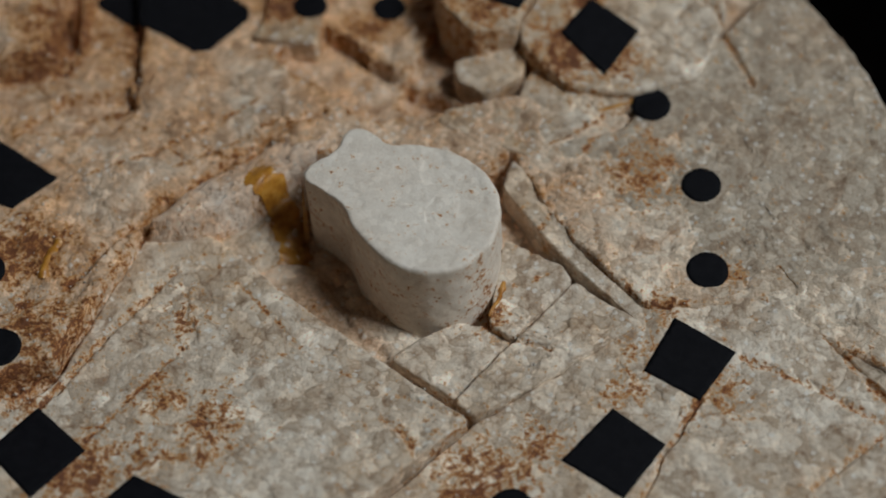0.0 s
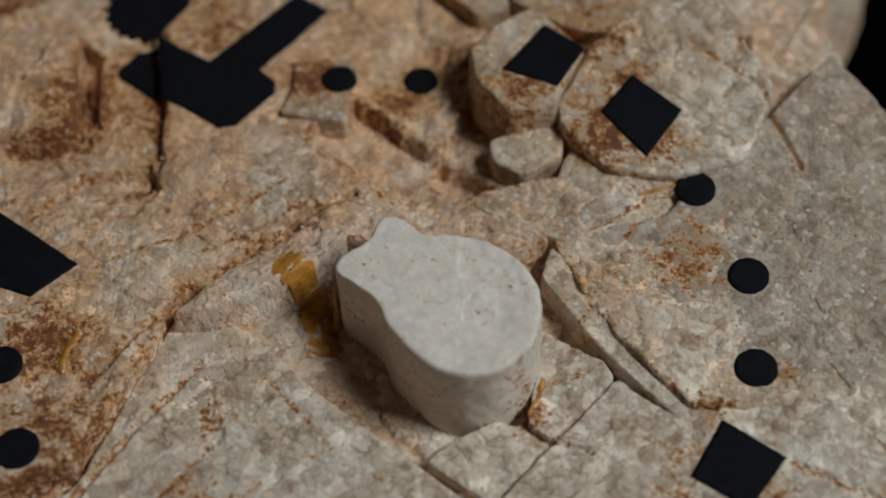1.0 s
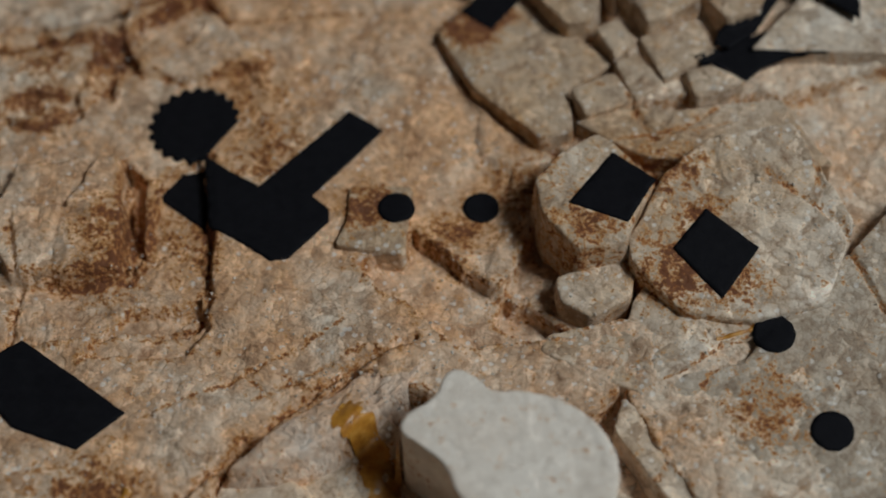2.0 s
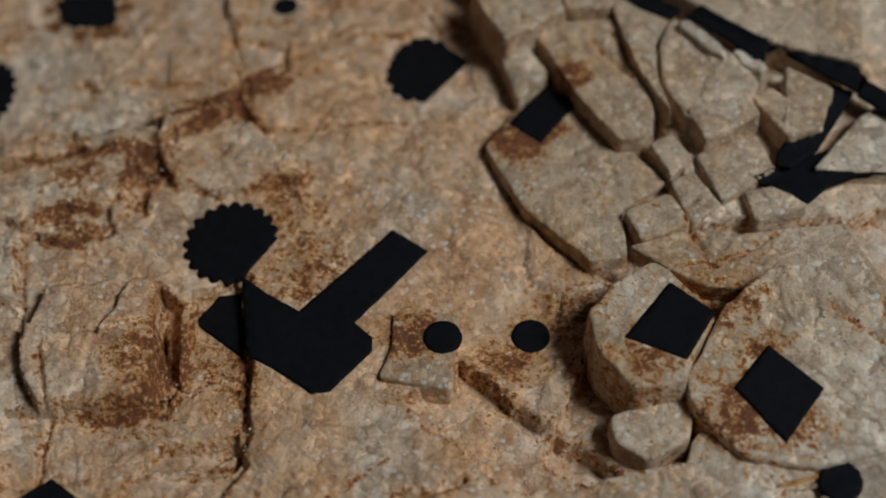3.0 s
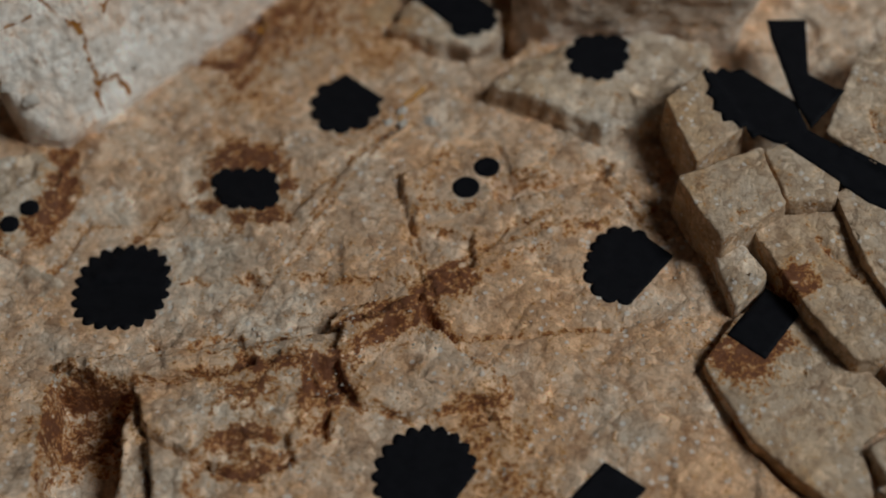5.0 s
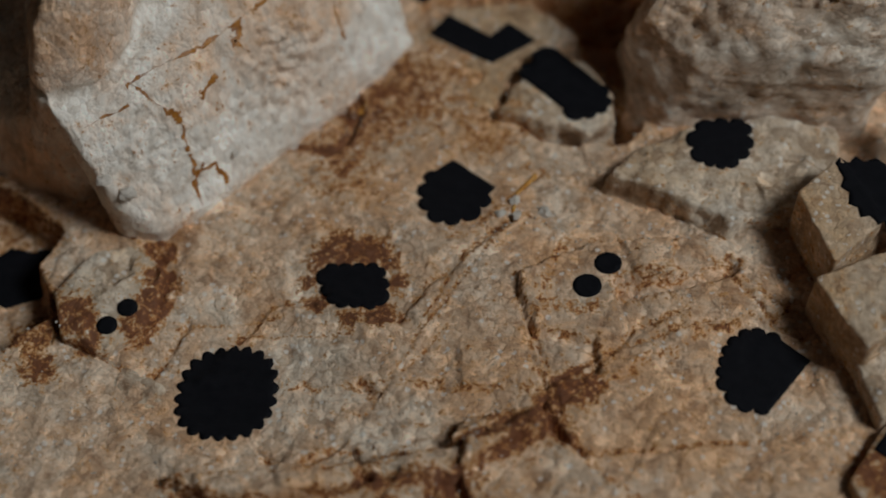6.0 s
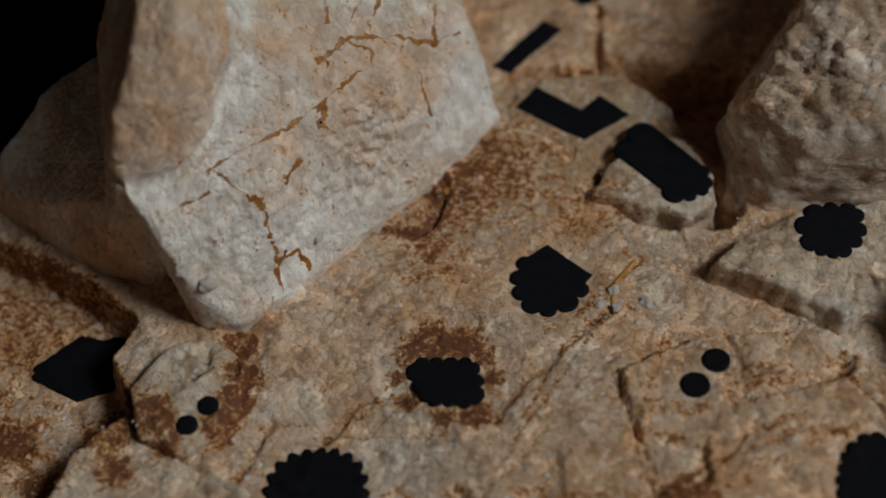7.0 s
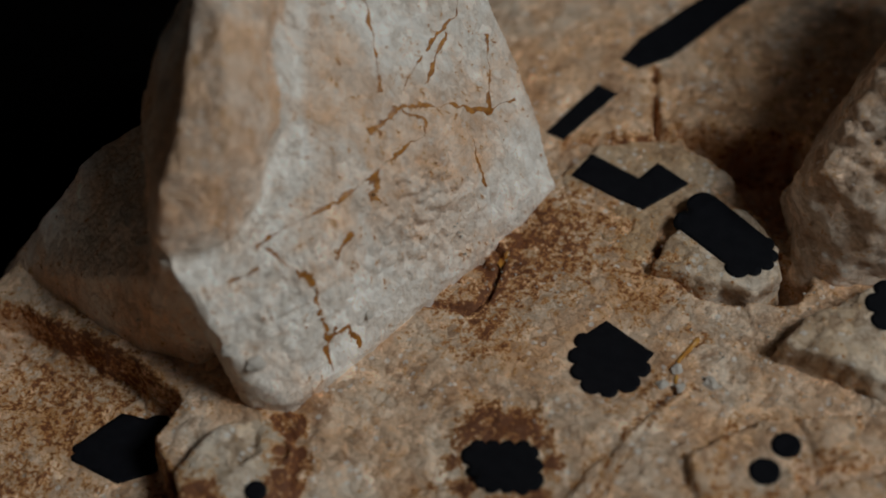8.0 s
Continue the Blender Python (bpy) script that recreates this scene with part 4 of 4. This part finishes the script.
CREST = [(-266, 50), (-247, 47), (-241, 49), (-236, 54), (-234, 63), (-239, 76), (-240, 88)]


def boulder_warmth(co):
    """A pinkish upper bulge, a warmer side towards low x, a milky front face."""
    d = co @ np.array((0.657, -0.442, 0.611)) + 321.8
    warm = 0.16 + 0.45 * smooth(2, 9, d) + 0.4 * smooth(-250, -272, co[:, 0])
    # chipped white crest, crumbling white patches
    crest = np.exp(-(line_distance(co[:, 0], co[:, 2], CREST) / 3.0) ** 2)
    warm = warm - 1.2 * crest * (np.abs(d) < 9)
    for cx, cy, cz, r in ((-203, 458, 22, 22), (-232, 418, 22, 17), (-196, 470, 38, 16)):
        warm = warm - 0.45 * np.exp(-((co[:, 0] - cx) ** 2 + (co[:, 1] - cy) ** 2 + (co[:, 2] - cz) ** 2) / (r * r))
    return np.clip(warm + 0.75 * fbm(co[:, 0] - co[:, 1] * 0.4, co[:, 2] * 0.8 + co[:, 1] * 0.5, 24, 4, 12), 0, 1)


# the boulder's masses: a sloping front, a bulge that rises behind its crest, and a low shoulder
FRONT = [(-186, 532, 58), (-176, 523, 41), (-166, 513, 24), (-156, 499, 2), (-178, 475, 6), (-195, 442, 2), (-210, 420, 0), (-229, 395, 3), (-245, 397, 23), (-254, 405, 41), (-266, 410, 52), (-243, 430, 47), (-235, 451, 53), (-234, 466, 62), (-239, 472, 72),
         (-238, 486, 82), (-236, 502, 94), (-200, 547, 78), (-222, 432, 42), (-199, 466, 42), (-159, 503, -16), (-229, 396, -16), (-240, 395, -16), (-178, 474, -16), (-200, 435, -16), (-300, 480, -16), (-230, 575, 92), (-208, 562, 60), (-208, 575, -16), (-270, 525, 98)]
BULGE = [(-251, 460, 112), (-262, 468, 112), (-261, 436, 95), (-265, 417, 76), (-253, 419, 76), (-244, 430, 89), (-258, 421, 83), (-247, 426, 47), (-241, 436, 49), (-236, 452, 55), (-234, 466, 63), (-239, 474, 76), (-240, 489, 88), (-243, 508, 108),
         (-279, 467, 88), (-288, 465, 60), (-268, 412, 48), (-264, 413, 40), (-264, 410, -16), (-287, 412, -16), (-295, 480, -16), (-262, 540, 106), (-240, 540, -16)]
SHOULDER = [(-314, 460, 33), (-341, 445, -8), (-349, 443, -16), (-326, 432, -20), (-287, 411, -16), (-270, 414, 40), (-290, 468, 52), (-270, 490, 45), (-300, 500, -16), (-265, 430, -16)]
VEINS = [([(-244, 428, 45), (-240, 433, 45), (-228, 447, 42), (-216, 465, 42), (-208, 478, 42)], 0.7), ([(-244, 428, 45), (-235, 427, 35), (-230, 427, 30), (-224, 421, 19), (-220, 414, 9), (-217, 410, 3)], 1.1), ([(-225, 436, 31), (-221, 445, 33)], 1.2), ([(-224, 510, 83), (-220, 498, 70), (-218, 492, 64), (-216, 485, 57)], 1.2), ([(-210, 485, 51), (-219, 472, 51)], 1.3), ([(-210, 485, 51), (-197, 495, 43), (-183, 502, 34), (-174, 512, 31)], 0.9), ([(-183, 502, 34), (-183, 515, 42), (-185, 523, 50)], 0.7), ([(-205, 503, 57), (-210, 490, 54)], 0.6), ([(-197, 514, 58), (-204, 496, 51)], 0.7), ([(-195, 525, 63), (-195, 521, 60), (-204, 505, 58)], 0.6), ([(-188, 491, 31), (-184, 487, 24), (-181, 483, 17)], 0.9), ([(-210, 484, 50), (-203, 486, 44), (-203, 482, 41), (-207, 477, 42)], 0.5), ([(-216, 465, 42), (-217, 457, 38), (-212, 458, 32)], 1.5), ([(-219, 421, 13), (-221, 417, 12), (-216, 423, 12), (-210, 421, 4)], 0.8), ([(-253, 409, 41), (-243, 422, 40)], 0.7), ([(-245, 427, 45), (-240, 433, 44)], 2.0)]
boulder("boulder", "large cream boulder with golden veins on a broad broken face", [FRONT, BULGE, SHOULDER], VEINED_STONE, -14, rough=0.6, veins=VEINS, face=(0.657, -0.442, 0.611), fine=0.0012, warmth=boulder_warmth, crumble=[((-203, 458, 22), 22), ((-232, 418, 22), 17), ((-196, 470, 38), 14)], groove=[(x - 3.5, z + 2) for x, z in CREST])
# its tall back corners are added out of view, to shade the ground behind
boulder("boulder", "rounded layered boulder with a rough brown top", [[(x, y, z) for x, y, z in ((-72, 476, -12), (-77, 505, 2), (-70, 490, 38), (-54, 516, 60), (-58, 548, 15), (-15, 560, 92), (35, 565, 98), (38, 505, 84), (12, 480, 30), (-25, 477, 40), (-48, 474, 30), (-62, 470, -10), (10, 474, -10), (40, 570, -10), (-50, 580, -10), (30, 595, 150), (75, 560, 140), (75, 600, 150))]], LAYERED_STONE, -12, rough=1.2, layers=0.6, crumble=[((-30, 500, 62), 26), ((-55, 500, 40), 16), ((5, 500, 70), 26)])

from mathutils import geometry

bpy.context.view_layer.update()
depsgraph = bpy.context.evaluated_depsgraph_get()


def surface(x, y):
    """The highest stone within a millimetre of a place, in mm."""
    best = -200.0
    for dx, dy in ((0, 0), (0.9, 0), (-0.9, 0), (0, 0.9), (0, -0.9)):
        hit, place, *_ = scene.ray_cast(depsgraph, Vector(((x + dx) * MM, (y + dy) * MM, 0.5)), Vector((0, 0, -1)))
        if hit:
            best = max(best, place.z / MM)
    return best


def patch(name, label, outline, group="", thick=0.3, step=1.6, stiff=0.45, level=None, sag=0.4):
    """A sheet of black paper with the given outline (mm), glued down over the stone below it."""
    rim = []
    for a, b in zip(outline, outline[1:] + outline[:1]):
        n = max(1, round(math.dist(a, b) / step))
        rim += [(a[0] + (b[0] - a[0]) * i / n, a[1] + (b[1] - a[1]) * i / n) for i in range(n)]
    rim = [(x + 0.25 * noise.noise((x, y, 3)), y + 0.25 * noise.noise((x, y, 8))) for x, y in rim]
    n = len(rim)
    xs, ys = [p[0] for p in rim], [p[1] for p in rim]
    ix, iy = np.meshgrid(np.arange(min(xs), max(xs), 1.7), np.arange(min(ys), max(ys), 1.7))
    deep = poly_distance(ix, iy, rim) > 0.8
    points = [Vector(p) for p in rim] + [Vector(p) for p in zip(ix[deep].tolist(), iy[deep].tolist())]
    flat, _, faces, *_ = geometry.delaunay_2d_cdt(points, [(i, (i + 1) % n) for i in range(n)], [], 1, 1e-4)
    heights = np.array([surface(*p) for p in flat])
    # stiff paper: close to a plane, following the stone only a little
    a = np.c_[np.ones(len(flat)), np.array([tuple(p) for p in flat])]
    w = np.ones(len(flat))
    for _ in range(8):
        fit = a @ np.linalg.lstsq(a * w[:, None], heights * w, rcond=None)[0]
        w = 1 / (1 + np.abs(heights - fit))
    if level is not None:
        fit = np.full(len(flat), float(level))
    z = np.maximum(fit - sag, np.minimum(heights, fit + stiff)) + thick
    verts = [(p.x, p.y, h) for p, h in zip(flat, z)]
    faces = [tuple(f) for f in faces]
    count = {}
    for f in faces:
        for i, j in zip(f, f[1:] + f[:1]):
            count[frozenset((i, j))] = count.get(frozenset((i, j)), 0) + 1
    low = len(verts)
    verts += [(p.x, p.y, h - thick - 0.5) for p, h in zip(flat, z)]
    walls = []
    for f in faces:
        for i, j in zip(f, f[1:] + f[:1]):
            if count[frozenset((i, j))] == 1:
                walls.append((j, i, low + i, low + j))
    used = sorted({i for f in faces + walls for i in f})
    place = {k: i for i, k in enumerate(used)}
    v = np.array([verts[k] for k in used])
    faces = [tuple(place[i] for i in f) for f in faces + walls]
    origin = np.array([v[:, 0].mean(), v[:, 1].mean(), float(np.median(z)) - thick])
    mesh = grid_mesh(name, ((v - origin) * MM).tolist(), faces)
    if mesh.polygons[0].normal.z < 0:
        mesh.flip_normals()
    mesh.materials.append(BLACK_PAPER)
    ob = new(name, mesh)
    ob.location = origin * MM
    return tagged(ob, label, "black patch", group)


for name, label, outline, group, lie in PAPERS:
    sheet = patch(name, label, outline, group, **lie)
    if label.startswith("large black diamond"):
        scuffed = sheet

# pale scratches scuffed into the large diamond
for ax, ay, bx, by in ((-104, 152, -98, 150.5), (-101, 149, -97, 148.6), (-111, 157, -104, 154.5), (-95, 147, -92, 144), (-106, 150, -103, 147.5), (-88, 152, -86, 149)):
    verts, rows = [], 9
    for i in range(rows):
        k = i / (rows - 1)
        x, y = ax + (bx - ax) * k + 0.5 * noise.noise((ax, k * 4, 1)), ay + (by - ay) * k + 0.5 * noise.noise((ay, k * 4, 2))
        w = 0.08 + 0.4 * abs(noise.noise((ax, by, k * 5)))
        verts += [(Vector((x, y + d, surface(x, y) + 0.12)) * MM - scuffed.location) for d in (-w, w)]
    scratch = grid_mesh("scratch", verts, [(2 * i, 2 * i + 2, 2 * i + 3, 2 * i + 1) for i in range(rows - 1)])
    scratch.materials.append(CHALK)
    new("scratch", scratch).parent = scuffed


def bead(line, width, label, rise=0.8):
    """A hardened run of yellow glue along a line on the stone (mm)."""
    verts, faces, count = [], [], 0
    for (ax, ay), (bx, by) in zip(line, line[1:]):
        n = max(2, int(math.dist((ax, ay), (bx, by)) / 0.8))
        for i in range(n):
            k = i / n
            x, y = ax + (bx - ax) * k, ay + (by - ay) * k
            nx, ny = -(by - ay), bx - ax
            d = math.hypot(nx, ny)
            w = width * (0.55 + 0.6 * abs(noise.noise((x * 0.3, y * 0.3, 1))))
            for s, h in ((-1, -0.5), (-0.6, 0.35), (0, 0.7), (0.6, 0.35), (1, -0.5)):
                px, py = x + nx / d * w * s, y + ny / d * w * s
                verts.append((px, py, surface(px, py) + h * rise))
            count += 1
    for r in range(count - 1):
        faces += [(r * 5 + i, r * 5 + i + 1, r * 5 + i + 6, r * 5 + i + 5) for i in range(4)]
    v = np.array(verts)
    origin = v.mean(0)
    mesh = grid_mesh("glue_bead", ((v - origin) * MM).tolist(), faces)
    mesh.materials.append(YELLOW_GLUE)
    ob = new("glue_bead", mesh)
    ob.location = origin * MM
    return tagged(ob, label, "glue", "runs of yellow glue")


for line, width in (([(124, 207), (131, 210), (137, 213)], 1.2), ([(-58, 126), (-60, 119), (-60, 109)], 2.4), ([(-107, 423), (-107, 433), (-101, 444)], 1.2), ([(-172, 466), (-169, 472)], 1.6), ([(94, 117), (97, 124), (98, 132)], 1.3)):
    bead(line, width, "thin run of hardened yellow glue in a stone joint")
bead([(3, 161), (11, 159), (17, 152), (21, 143), (23, 134)], 8.5, "broad amber smear of glue spread beside the pillar", 0.35)


def pebble(x, y, r):
    bm = bmesh.new()
    bmesh.ops.create_icosphere(bm, subdivisions=2, radius=r * MM)
    for v in bm.verts:
        v.co *= 1 + 0.7 * noise.noise(v.co / (r * MM) * 1.1 + Vector((x, y, 0)))
        v.co.z *= 0.45
    mesh = bpy.data.meshes.new("stone_chip")
    bm.to_mesh(mesh)
    mesh.materials.append(CHALK)
    ob = new("stone_chip", mesh)
    ob.location = Vector((x, y, surface(x, y) + r * 0.25)) * MM
    return tagged(ob, "small loose whitish chip of stone on the bed", "stone chip", "loose stone chips")


for x, y, r in ((-95.7, 425.8, 2.6), (-107.0, 428.9, 1.9), (-111.1, 422.4, 1.8), (-238.4, 398.6, 3.2), (-246.3, 398.6, 2.6), (-208.5, 428.2, 1.6), (-105.2, 421.0, 1.6)):
    pebble(x, y, r)

# crumbs: countless tiny chips lying about on the bed and slabs
rng = np.random.default_rng(4)
cv, cf = [], []
while len(cf) < 4 * 4000:
    x, y = rng.uniform(-290, 190), rng.uniform(50, 520)
    if fbm(np.array([x]), np.array([y]), 35, 3, 91)[0] < 0.12 or calm(np.array([x]), np.array([y]))[0] > 0.4:
        continue
    z = surface(x, y)
    if z < -30 or z > 20:
        continue
    r, k = rng.uniform(0.3, 1.0) ** 1.5, len(cv)
    a = rng.uniform(0, 6.28)
    for i in range(3):
        cv.append(((x + r * math.cos(a + 2.1 * i)) * MM, (y + r * math.sin(a + 2.1 * i) * rng.uniform(0.6, 1)) * MM, (z - 0.3) * MM))
    cv.append(((x + rng.uniform(-0.3, 0.3) * r) * MM, (y + rng.uniform(-0.3, 0.3) * r) * MM, (z + r * rng.uniform(0.3, 0.8)) * MM))
    cf += [(k, k + 1, k + 3), (k + 1, k + 2, k + 3), (k + 2, k, k + 3), (k, k + 2, k + 1)]
crumbs = bpy.data.meshes.new("stone_crumbs")
crumbs.from_pydata(cv, [], cf)
crumbs.materials.append(CHALK)
tagged(new("stone_crumbs", crumbs), "pale crumbs of broken stone strewn over the bed", "crumbs", kind="stuff")
